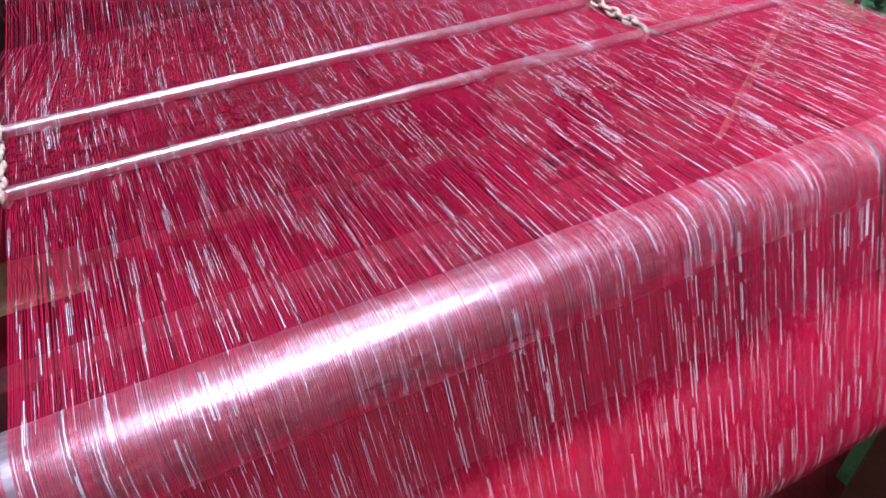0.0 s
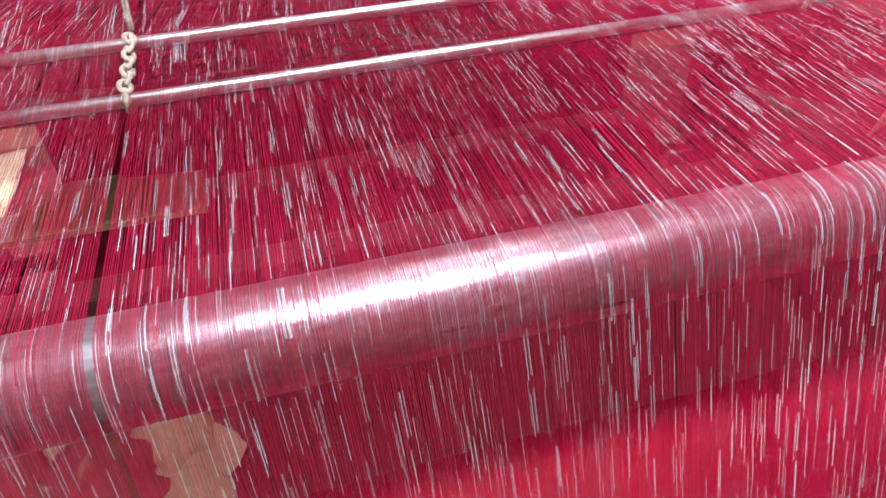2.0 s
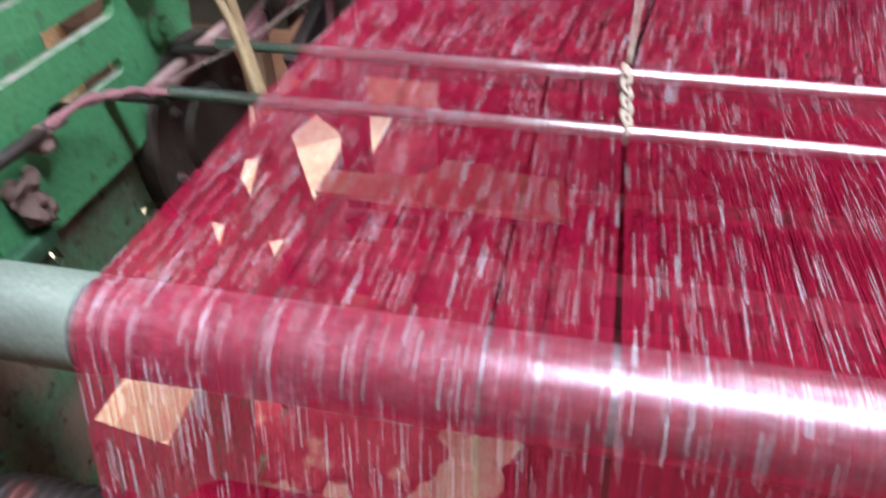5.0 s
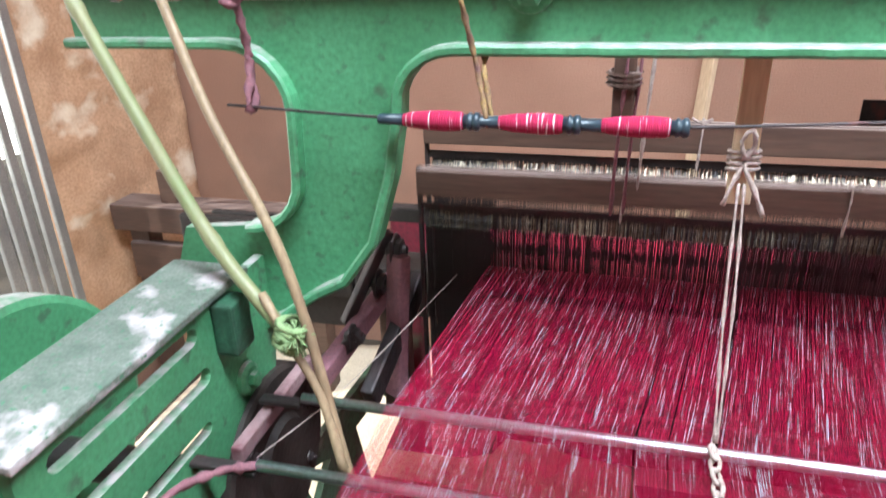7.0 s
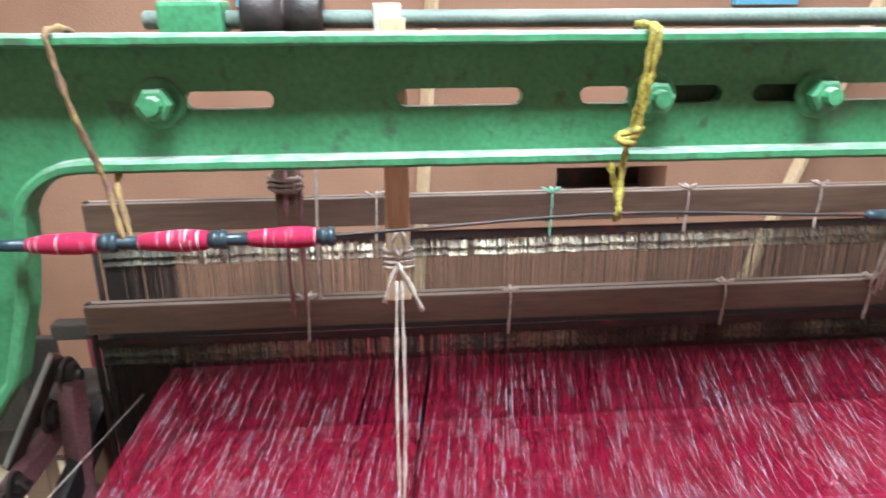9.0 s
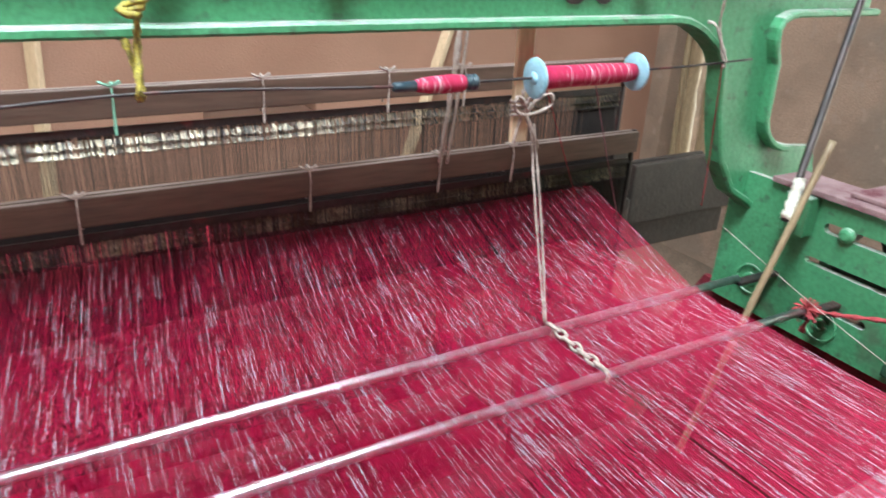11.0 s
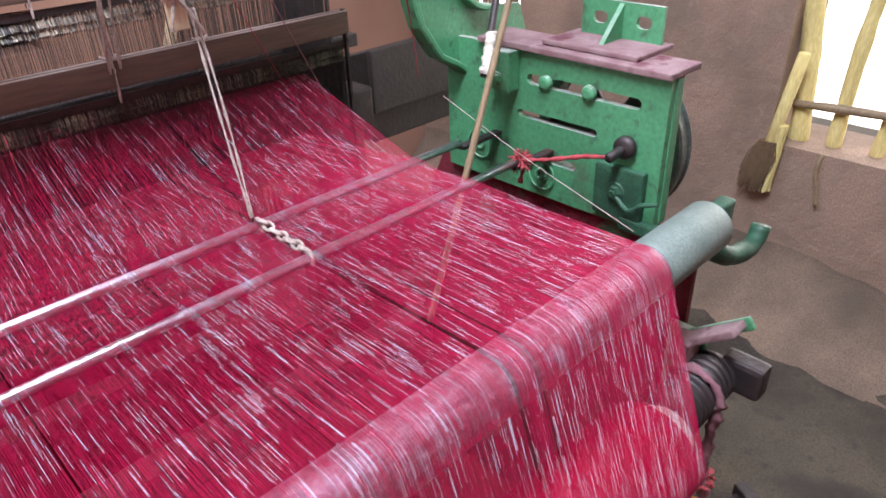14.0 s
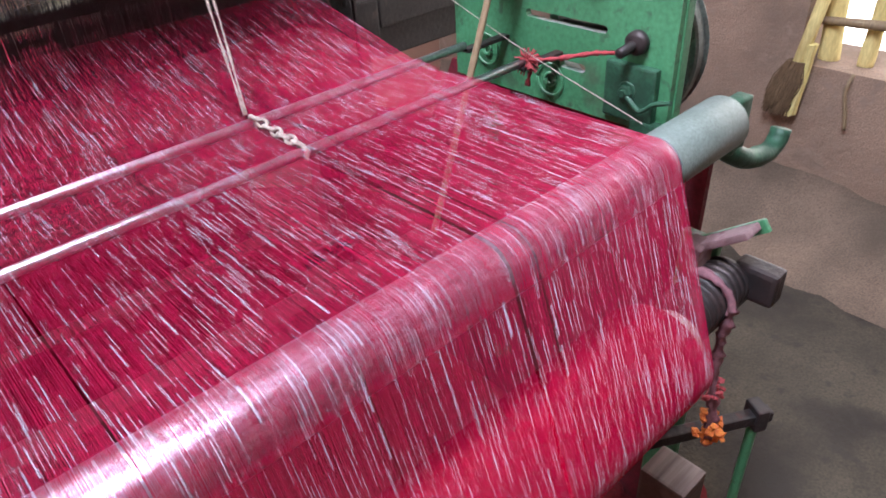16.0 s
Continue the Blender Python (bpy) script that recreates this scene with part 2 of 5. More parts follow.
def tube(bm, pts, r, n=8, twist=0.0, wob=0.0, seed=1):
    """A cord along points, with strands if twist is given."""
    rng = random.Random(seed)
    pts = [Vector(p) for p in pts]
    rings = []
    for i, p in enumerate(pts):
        d = (pts[min(i + 1, len(pts) - 1)] - pts[max(i - 1, 0)]).normalized()
        rot = d.to_track_quat("Z", "Y").to_matrix()
        rr = r * (1 + wob * rng.uniform(-1, 1))
        ring = []
        for k in range(n):
            a = 2 * math.pi * k / n
            f = 1 + 0.3 * math.cos(2 * (a + i * twist)) if twist else 1
            ring.append(bm.verts.new(p + rot @ Vector((rr * f * math.cos(a), rr * f * math.sin(a), 0))))
        rings.append(ring)
    for a, b in zip(rings, rings[1:]):
        for k in range(n):
            bm.faces.new((a[k], a[(k + 1) % n], b[(k + 1) % n], b[k]))
    bm.faces.new(rings[0][::-1])
    bm.faces.new(rings[-1])
    return bm


def spline(pts, step=0.006):
    """Points along a smooth line through pts."""
    pts = [Vector(p) for p in pts]
    ext = [2 * pts[0] - pts[1]] + pts + [2 * pts[-1] - pts[-2]]
    out = []
    for i in range(1, len(ext) - 2):
        p0, p1, p2, p3 = ext[i - 1 : i + 3]
        n = max(2, int((p2 - p1).length / step))
        for k in range(n):
            t = k / n
            out.append(0.5 * (2 * p1 + (p2 - p0) * t + (2 * p0 - 5 * p1 + 4 * p2 - p3) * t * t + (3 * p1 - p0 - 3 * p2 + p3) * t**3))
    return out + [pts[-1]]


def plate(bm, loops, axis, lo, hi):
    """Outline (first loop) with holes, filled and given thickness along axis ('x' or 'y')."""
    edges = []
    for loop in loops:
        vs = [bm.verts.new((u, lo, v) if axis == "y" else (lo, u, v)) for u, v in loop]
        edges += [bm.edges.new((vs[i], vs[(i + 1) % len(vs)])) for i in range(len(vs))]
    bmesh.ops.triangle_fill(bm, use_beauty=True, use_dissolve=False, edges=edges)
    faces = bm.faces[:]
    r = bmesh.ops.extrude_face_region(bm, geom=faces)
    d = Vector((0, hi - lo, 0)) if axis == "y" else Vector((hi - lo, 0, 0))
    bmesh.ops.translate(bm, vec=d, verts=[g for g in r["geom"] if isinstance(g, bmesh.types.BMVert)])
    bmesh.ops.recalc_face_normals(bm, faces=bm.faces[:])
    return bm


def slot(u0, u1, v0, v1, n=5):
    """A rounded slot outline."""
    r = min(v1 - v0, u1 - u0) / 2
    cv = (v0 + v1) / 2
    if u1 - u0 < v1 - v0:
        r = (u1 - u0) / 2
    out = []
    for c, a0 in ((u1 - r, -90), (u0 + r, 90)):
        out += [(c + r * math.cos(radians(a0 + 180 * k / n)), cv + (v1 - v0) / 2 * math.sin(radians(a0 + 180 * k / n))) for k in range(n + 1)]
    return out


def nut(bm, c, axis, r, h):
    d = {"x": Vector((1, 0, 0)), "y": Vector((0, 1, 0)), "z": Vector((0, 0, 1))}[axis]
    c = Vector(c)
    lathe(bm, c, c + d * h * 0.25, [(0, r * 1.45), (1, r * 1.35)], 16)
    lathe(bm, c + d * h * 0.25, c + d * h, [(0, r), (0.85, r), (1, r * 0.85)], 6)
    lathe(bm, c + d * h, c + d * h * 1.5, [(0, r * 0.5), (1, r * 0.42)], 10)
    return bm


def empty(name, label, category, group="", kind=""):
    return tagged(new(name), label, category, group, kind)

# the room ----------------------------------------------------------------------


def wall(name, label, mat, axis, at, thick, u0, u1, v0, v1, holes=()):
    bm = bmesh.new()
    plate(bm, [[(u0, v0), (u1, v0), (u1, v1), (u0, v1)], *holes], axis, at, at + thick)
    return tagged(link(name, bm, mat), label, "wall", kind="structure")


def rect(u0, u1, v0, v1):
    return [(u0, v0), (u1, v0), (u1, v1), (u0, v1)]


floor_bm = bmesh.new()
bmesh.ops.create_grid(floor_bm, x_segments=90, y_segments=90, size=1, matrix=Matrix.Translation((0.1, 0, 0)) @ Matrix.Diagonal((2.6, 2.6, 1, 1)))
for v in floor_bm.verts:
    v.co.z += 0.012 * noise.noise(v.co * 2.5) + 0.004 * noise.noise(v.co * 11)
tagged(link("floor", floor_bm, EARTH, smooth=True), "uneven dusty beaten earth floor of the shed", "floor", kind="structure")
ground_bm = bmesh.new()
box(ground_bm, -40, 40, -40, 40, -0.3, -0.06)
tagged(link("ground", ground_bm, EARTH), "bare dry earth outside the shed", "ground", kind="structure")
back_bm = bmesh.new()
plate(back_bm, [rect(-2.3, 2.3, -0.1, 2.9), rect(0.24, 0.61, 0.87, 0.99)], "y", 2.0, 2.25)
tagged(link("wall_back", back_bm, MUD), "orange mud plastered wall with a small dark niche", "wall", kind="structure")
niche_bm = bmesh.new()
box(niche_bm, 0.15, 0.7, 2.255, 2.3, 0.8, 1.06)
tagged(link("niche_back", niche_bm, IRON), "dark back of the wall niche", "niche", kind="structure")
wall("wall_left", "rough orange mud wall beside a tin shutter", MUD, "x", -2.05, -0.2, -2.0, 1.995, -0.1, 2.9, [rect(-0.25, 1.8, 0.05, 1.9)])
wall("wall_right", "grey brown mud plastered wall with two window openings", MUDGREY, "x", 2.15, 0.25, -2.0, 2.0, -0.1, 2.9, [rect(-0.45, 0.40, 0.53, 1.55), rect(1.42, 1.9, 0.55, 1.5)])
# unseen wall added without a doorway, so no front light enters
wall("wall_front", "plain unseen wall that closes the room behind the loom", MUD, "y", -1.9, -0.2, -2.25, 2.4, -0.1, 2.9)
# unseen roof that closes the room; the second opening only houses the fill
roof_bm = bmesh.new()
plate(roof_bm, [rect(-2.3, 2.5, -2.2, 2.4), rect(-0.9, 0.7, -0.41, 0.11), rect(-0.1, 0.7, 1.17, 1.73)], "y", 0, 0.08)
bmesh.ops.transform(roof_bm, matrix=Matrix.Translation((0, 0, 2.9)) @ Matrix(((1, 0, 0, 0), (0, 0, 1, 0), (0, 1, 0, 0), (0, 0, 0, 1))), verts=roof_bm.verts)
bmesh.ops.recalc_face_normals(roof_bm, faces=roof_bm.faces[:])
tagged(link("ceiling", roof_bm, WOOD), "unseen dark roof that closes the room above the loom", "ceiling", kind="structure")
# opaque sheets added above the openings to keep direct sun out
for x0, x1, y0, y1 in ((-0.95, 0.75, -0.46, 0.16), (-0.15, 0.75, 1.12, 1.78)):
    bm = bmesh.new()
    box(bm, x0, x1, y0, y1, 2.984, 2.992)
    tagged(link("roof_light_sheet", bm, SUNBLOCK), "unseen opaque sheet that keeps direct sun out of the roof opening", "roof light", kind="structure")

# the warp -------------------------------------------------------------------------
WL, WR = -0.685, 0.685
ROLL_Y, ROLL_Z, ROLL_R = 0.0, 0.9, 0.0365
BEAM_Y, BEAM_Z, BEAM_R = -0.054, 0.648, 0.078
RL, RR = -0.660, 0.668
YA, ZA, YB, ZB = 0.286, 0.939, 0.399, 0.944
YH = 0.655
HL, HR = -0.594, 0.637
GAPS = ((-0.317, 0.0026), (0.396, 0.0026), (-0.40, 0.0011), (-0.365, 0.0009), (0.05, 0.0009), (0.43, 0.0012), (-0.55, 0.0008), (0.22, 0.0009))


def ends(count, seed):
    rng = random.Random(seed)
    out = []
    for i in range(count):
        x = WL + (WR - WL) * (i + 0.5) / count + rng.gauss(0, 0.00016)
        if all(abs(x - g) > w for g, w in GAPS):
            out.append((x, rng))
    return out


def threads(name, rows, mat, width=0.00027):
    """Three-sided yarns along polylines. rows: (number, [points])."""
    verts, faces, uvs = [], [], []
    for num, pts in rows:
        s = 0.0
        base = len(verts)
        run = []
        for i, p in enumerate(pts):
            if i:
                s += math.dist(p, pts[i - 1])
            run.append(s)
            a, b = pts[max(i - 1, 0)], pts[min(i + 1, len(pts) - 1)]
            ty, tz = b[1] - a[1], b[2] - a[2]
            d = math.hypot(ty, tz) or 1
            ny, nz = -tz / d, ty / d
            h = width * 0.5
            verts += [(p[0] - h, p[1] - ny * h * 0.5, p[2] - nz * h * 0.5), (p[0] + h, p[1] - ny * h * 0.5, p[2] - nz * h * 0.5), (p[0], p[1] + ny * h, p[2] + nz * h)]
        for i in range(len(pts) - 1):
            for k in range(3):
                a, b = base + 3 * i + k, base + 3 * i + (k + 1) % 3
                faces.append((a, a + 3, b + 3, b))
                uvs += [(num, run[i]), (num, run[i + 1]), (num, run[i + 1]), (num, run[i])]
    me = bpy.data.meshes.new(name)
    me.from_pydata(verts, [], faces)
    layer = me.uv_layers.new(name="UVMap")
    layer.data.foreach_set("uv", [c for uv in uvs for c in uv])
    me.materials.append(mat)
    return new(name, me)


def roller_path(x, lift=0.0):
    """From the beam up over the roller to its crest."""
    a = math.asin((BEAM_R - ROLL_R) / math.hypot(ROLL_Z - BEAM_Z, ROLL_Y - BEAM_Y)) + math.atan2(ROLL_Y - BEAM_Y, ROLL_Z - BEAM_Z)
    r = ROLL_R + 0.0006 + lift
    pts = []
    for k in range(4):
        g = -0.5 + 0.5 * k / 3
        an = a + g
        pts.append((RL + (x - WL) * (RR - RL) / (WR - WL), BEAM_Y - (BEAM_R + 0.001) * math.cos(an), BEAM_Z + (BEAM_R + 0.001) * math.sin(an)))
    p, q = pts[-1], (x, ROLL_Y - r * math.cos(a), ROLL_Z + r * math.sin(a))
    pts += [(p[0] + (x - p[0]) * k / 3, p[1] + (q[1] - p[1]) * k / 3, p[2] + (q[2] - p[2]) * k / 3) for k in (1, 2)]
    for k in range(9):
        an = a + (math.pi / 2 - a) * k / 8
        pts.append((x, ROLL_Y - r * math.cos(an), ROLL_Z + r * math.sin(an)))
    return pts


def narrow(x, y):
    return x * (1 - 0.066 * max(0, y))


rng = random.Random(5)
fixed_rows, shed_rows = [], ([], [])
gnum = 0
ALL = ends(2400, 3)
for i, (x, _) in enumerate(ALL):
    lift = rng.random() * 0.0012
    top = i % 2
    dz = rng.gauss(0, 0.0012)
    pts = roller_path(x, lift)
    pts.append((narrow(x, 0.14) + rng.gauss(0, 0.0003), 0.14, (ROLL_Z + ROLL_R + ZA) / 2 + dz))
    s = 0.0066
    pts.append((narrow(x, YA), YA, ZA + (s if top else -s)))
    pts.append((narrow(x, YB), YB, ZB + (-s if top else s)))
    num = gnum if rng.random() < 0.15 else gnum + 1
    gnum = num
    fixed_rows.append((num, pts))
    xh = HL + (x - WL) * (HR - HL) / (WR - WL) + rng.gauss(0, 0.0006)
    shed_rows[top].append((num + 5000, [(narrow(x, YB), 0, 0), ((narrow(x, YB) + xh) / 2, (YH - YB) / 2, rng.gauss(0, 0.001)), (xh, YH - YB, 0)]))
warp = threads("warp_sheet", fixed_rows, YARN)
tagged(warp, "crimson warp threads with white dashes over the back roller", "warp", kind="stuff")
sheds = []
for k in (0, 1):
    ob = threads("shed_sheet", shed_rows[k], YARN, 0.0003)
    tagged(ob, "crimson warp threads of one shed layer rising to the healds", "warp", "shed layers", kind="stuff")
    ob.location = (0, YB, ZB)
    sheds.append(ob)

# warp beam with its roll of yarn
beam = empty("warp_beam", "iron warp beam wound full of crimson yarn", "warp beam")
bm = bmesh.new()
lathe(bm, (RL - 0.004, BEAM_Y, BEAM_Z), (RR + 0.004, BEAM_Y, BEAM_Z), [(0, BEAM_R - 0.03), (0.003, BEAM_R - 0.012), (0.008, BEAM_R - 0.004), (0.018, BEAM_R), (0.982, BEAM_R), (0.992, BEAM_R - 0.004), (0.997, BEAM_R - 0.012), (0.9995, BEAM_R - 0.028), (1, BEAM_R - 0.03), (1, 0.01)], 64)
uvl = bm.loops.layers.uv.new("UVMap")
for f in bm.faces:
    for lp in f.loops:
        c = lp.vert.co
        lp[uvl].uv = (c.x * 1000, math.atan2(c.z - BEAM_Z, c.y - BEAM_Y) * BEAM_R)
part("yarn_roll", bm, ROLLYARN, beam, "tightly wound crimson yarn", True)
for sgn, x0 in ((-1, WL), (1, WR)):
    bm = bmesh.new()
    xr = RL if sgn < 0 else RR
    lathe(bm, (xr, BEAM_Y, BEAM_Z), (xr + sgn * 0.052, BEAM_Y, BEAM_Z), [(0, 0.048), (0.2, 0.051), (0.45, 0.049), (0.75, 0.041), (1, 0.031)], 40)
    for v in bm.verts:
        v.co += Vector((0, 1, 1)) * 0.003 * noise.noise(v.co * 45)
    part("end_cloth", bm, WHITE, beam, "off-white cloth wrapped at the roll's end", True)
    bm = bmesh.new()
    rod(bm, (x0 + sgn * 0.02, BEAM_Y, BEAM_Z), (x0 + sgn * 0.19, BEAM_Y, BEAM_Z), 0.03, 28)
    part("journal", bm, IRON, beam, "dark iron beam journal", True)
    bm = bmesh.new()
    rod(bm, (x0 + sgn * 0.022, -0.052, 0.672), (x0 + sgn * 0.165, -0.052, 0.672), 0.037, 28)
    for k in range(9):
        xx = x0 + sgn * (0.04 + 0.013 * k)
        lathe(bm, (xx, -0.052, 0.672), (xx + 0.008, -0.052, 0.672), [(0, 0.037), (0.3, 0.0395), (0.7, 0.0395), (1, 0.037)], 28)
    part("brake_drum", bm, IRON, beam, "black grooved brake drum", True)

# back rest roller
roller = empty("back_roller", "grey steel back rest roller under the warp", "roller")
bm = bmesh.new()
rod(bm, (-0.875, 0, ROLL_Z), (-0.69, 0, ROLL_Z), ROLL_R + 0.001, 40, 0.002)
part("bare_end", bm, PIPE, roller, "bare grey pipe end", True)
bm = bmesh.new()
rod(bm, (0.69, 0, ROLL_Z), (0.849, 0, ROLL_Z), ROLL_R + 0.001, 40, 0.002)
part("bare_end", bm, PIPE, roller, "bare grey pipe end", True)
bm = bmesh.new()
rod(bm, (-0.69, 0, ROLL_Z), (0.69, 0, ROLL_Z), ROLL_R, 48, 0.001)
part("roller_face", bm, WRAP, roller, "worn smooth roller face", True)
bm = bmesh.new()
rod(bm, (-0.93, 0, ROLL_Z), (0.886, 0, ROLL_Z), 0.011, 16)
part("gudgeon", bm, IRON, roller, "dark axle pin", True)

# lease rods
rods = []
for y, z, x0, x1 in ((YA, ZA, -0.775, 0.775), (YB, ZB, -0.775, 0.765)):
    bm = bmesh.new()
    rod(bm, (x0, y, z), (x1, y, z), 0.0062, 20, 0.001)
    rods.append(tagged(link("lease_rod", bm, STEEL, smooth=True), "bright polished steel lease rod between the warp threads", "rod", "lease rods"))

# heald frames, each with wooden rails and wire heddles


def heald_frame(y, seed):
    """Local z = 0 is the middle of the heddle eyes."""
    f = empty("heald_frame", "dark wooden heald frame hung with wire heddles", "heald frame", "heald frames")
    top, low = 0.156, -0.17
    for z0, z1, nm in ((top, top + 0.038, "top_rail"), (low - 0.038, low, "bottom_rail")):
        for off in (-0.0065, 0.0065):
            bm = bmesh.new()
            box(bm, -0.695, 0.745, off - 0.005, off + 0.005, z0, z1, 0.002)
            part(nm, bm, WOOD if nm == "top_rail" else GREASE, f)
    for x in (-0.693, 0.743):
        bm = bmesh.new()
        box(bm, x - 0.003, x + 0.003, -0.004, 0.004, low, top + 0.04, 0.001)
        part("side_bar", bm, IRON, f)
    for z in (top - 0.017, low + 0.017):
        bm = bmesh.new()
        box(bm, -0.69, 0.74, -0.0015, 0.0015, z - 0.005, z + 0.005)
        part("heddle_bar", bm, IRON, f, "flat dark heddle bar")
    rg = random.Random(seed)
    verts, faces, bright = [], [], []
    n = 1600
    spare = [rg.uniform(-0.686, HL) for i in range(260)] + [rg.uniform(HR, 0.735) for i in range(260)]
    for i in range(n + len(spare)):
        x = -0.685 + 1.42 * (i + 0.5) / n + rg.gauss(0, 0.0006) if i < n else spare[i - n]
        # about half the wires get the painted glint near their tops
        worn = rg.random() < 0.55
        yy = rg.gauss(0, 0.0012)
        w = 0.00055
        b = len(verts)
        tw = rg.uniform(0.6, 1.3) * (0.0045 if rg.random() < 0.65 else 0.001) * (0.7 if seed == 1 else 1)
        dz = rg.gauss(0, 0.0008)
        loop = [(top - 0.019, w * 1.5, 0), (top - 0.025 + dz, w * 1.1, tw), (top - 0.035 + dz, w * 1.1, -tw), (top - 0.037 + dz, w, tw * 0.8), (top - 0.046 + dz, w, -tw), (top - 0.05, w * 0.5, 0)]
        for zz, ww, oy in loop + [(0.012, w * 0.5, 0), (0.0, w * 1.3, 0), (-0.012, w * 0.5, 0), (low - 0.002, w * 1.2, 0)]:
            verts += [(x - ww, yy + oy - 0.0004, zz), (x + ww, yy + oy - 0.0004, zz), (x, yy + oy + 0.0006, zz)]
        for j in range(9):
            bright += [1 if worn and j in (1, 2, 3) else 0] * 3
            for k in range(3):
                p, q = b + 3 * j + k, b + 3 * j + (k + 1) % 3
                faces.append((p, q, q + 3, p + 3))
    me = bpy.data.meshes.new("heddle_wire")
    me.from_pydata(verts, [], faces)
    me.materials.append(DULLW)
    me.materials.append(GLINTW)
    me.polygons.foreach_set("material_index", bright)
    ob = new("heddle_wire", me)
    ob.parent = f
    tagged(ob, "row of thin wire heddles with painted glints", kind="stuff")
    # cord ties on the top rail
    for x in [(-0.33, -0.10, 0.085, 0.27, 0.40), (-0.42, -0.16, 0.13, 0.335, 0.47)][seed % 2]:
        bm = bmesh.new()
        tube(bm, spline([(x, -0.013, top - 0.02), (x + 0.002, -0.014, top + 0.03), (x + 0.003, 0, top + 0.043), (x + 0.004, 0.014, top + 0.03), (x + 0.003, 0.013, top - 0.01)]), 0.0016, 6, 0.6, 0.2, 3)
        tube(bm, spline([(x - 0.012, -0.010, top + 0.046), (x, -0.013, top + 0.041), (x + 0.013, -0.01, top + 0.045)]), 0.0026, 6, 0.5, 0.3, 4)
        part("cord_tie", bm, GREENROPE if abs(x + 0.1) < 0.01 else ROPE, f)
    f.location = (0, y, 0.955)
    return f


GREENROPE = material("pale_green_cord", (0.25, 0.5, 0.36), (0.2, 0.4, 0.3), 0.8, 0, 160, 0.3, 500)
healds = [heald_frame(YH, 1), heald_frame(YH + 0.045, 2)]

# overhead rail of the loom -----------------------------------------------------------
RY = 0.493
loom = empty("loom_frame", "green painted cast iron loom frame and top rail", "power loom")
outline = [(-1.06, 1.345), (-0.86, 1.345)]
outline += [(-0.785 + 0.0 - 0.075 + 0.075 * math.sin(radians(a)), 1.27 + 0.075 * math.cos(radians(a))) for a in range(0, 91, 15)]
outline += [(-0.788, 1.2)] + [(-0.863 + 0.075 * math.cos(radians(a)), 1.195 - 0.07 * math.sin(radians(a))) for a in range(15, 91, 15)]
outline += [(-0.96, 1.115), (-0.98, 1.06), (-0.95, 0.97), (-0.885, 0.975), (-0.83, 1.005), (-0.785, 1.04), (-0.74, 1.065), (-0.70, 1.12), (-0.675, 1.2), (-0.662, 1.27)]
outline += [(-0.597 - 0.065 * math.cos(radians(a)), 1.28 + 0.06 * math.sin(radians(a))) for a in range(15, 91, 15)]
right = [(-u + 0.02 + 0.045 * max(0, min(1, (1.335 - v) / 0.06)), v) for u, v in outline[::-1]]
SLOTS = [(-1.007, -0.981), (-0.955, -0.905), (-0.85, -0.672), (-0.50, -0.417), (-0.302, -0.180), (-0.124, -0.071), (-0.05, 0.02), (0.051, 0.112), (0.135, 0.215), (0.259, 0.402), (0.56, 0.626), (0.66, 0.83)]


def rail_web(bm, x0, x1, z0, z1):
    """Web with rounded slots, as a strip of panels between them."""
    zs0, zs1 = 1.389, 1.406
    edges = [x0] + [(a[1] + b[0]) / 2 for a, b in zip(SLOTS, SLOTS[1:])] + [x1]
    for (a, b), u, v in zip(SLOTS, edges, edges[1:]):
        b2 = bmesh.new()
        plate(b2, [rect(u, v, z0, z1), slot(a, b, zs0, zs1)], "y", RY, RY + 0.014)
        merge(bm, b2)
    bmesh.ops.remove_doubles(bm, verts=bm.verts, dist=1e-5)
    return bm


part("web_plate", rail_web(bmesh.new(), -1.06, 1.08, 1.346, 1.455), GREEN, loom)
for leg in (outline, right):
    bm = bmesh.new()
    pts = [p for p in leg if p[1] < 1.3449]
    lo, hi = (-0.86, -0.597) if leg is outline else (0.617, 0.88)
    ends_ = [(hi, 1.346), (lo, 1.346)]
    plate(bm, [pts + ends_], "y", RY, RY + 0.014)
    part("swan_neck", bm, GREEN, loom, "curved green leg of the rail")


def lip(pts, depth, thick):
    """A flange standing forward of the web along a line of (x, z)."""
    bm = bmesh.new()
    rings = []
    for i, (x, z) in enumerate(pts):
        a, b = pts[max(i - 1, 0)], pts[min(i + 1, len(pts) - 1)]
        d = Vector((b[0] - a[0], 0, b[1] - a[1])).normalized()
        nrm = Vector((-d.z, 0, d.x))
        c = Vector((x, 0, z))
        t = thick / 2
        prof = [(RY + 0.012, -t), (RY - depth + 0.003, -t), (RY - depth, -t * 0.5), (RY - depth, t * 0.5), (RY - depth + 0.003, t), (RY + 0.012, t)]
        rings.append([bm.verts.new(c + nrm * o + Vector((0, yy + 0.0008 * noise.noise(Vector((x * 40, o * 90, z * 40))), 0.0006 * noise.noise(Vector((x * 55, yy * 60, z * 50 + 3)))))) for yy, o in prof])
    for a, b in zip(rings, rings[1:]):
        for k in range(6):
            bm.faces.new((a[k], a[(k + 1) % 6], b[(k + 1) % 6], b[k]))
    bm.faces.new(rings[0][::-1])
    bm.faces.new(rings[-1])
    bmesh.ops.recalc_face_normals(bm, faces=bm.faces[:])
    return bm


def dense(pts, step=0.012):
    out = []
    for (a, b), (c, d) in zip(pts, pts[1:]):
        n = max(1, int(math.hypot(c - a, d - b) / step))
        out += [(a + (c - a) * k / n, b + (d - b) * k / n) for k in range(n)]
    return out + [pts[-1]]


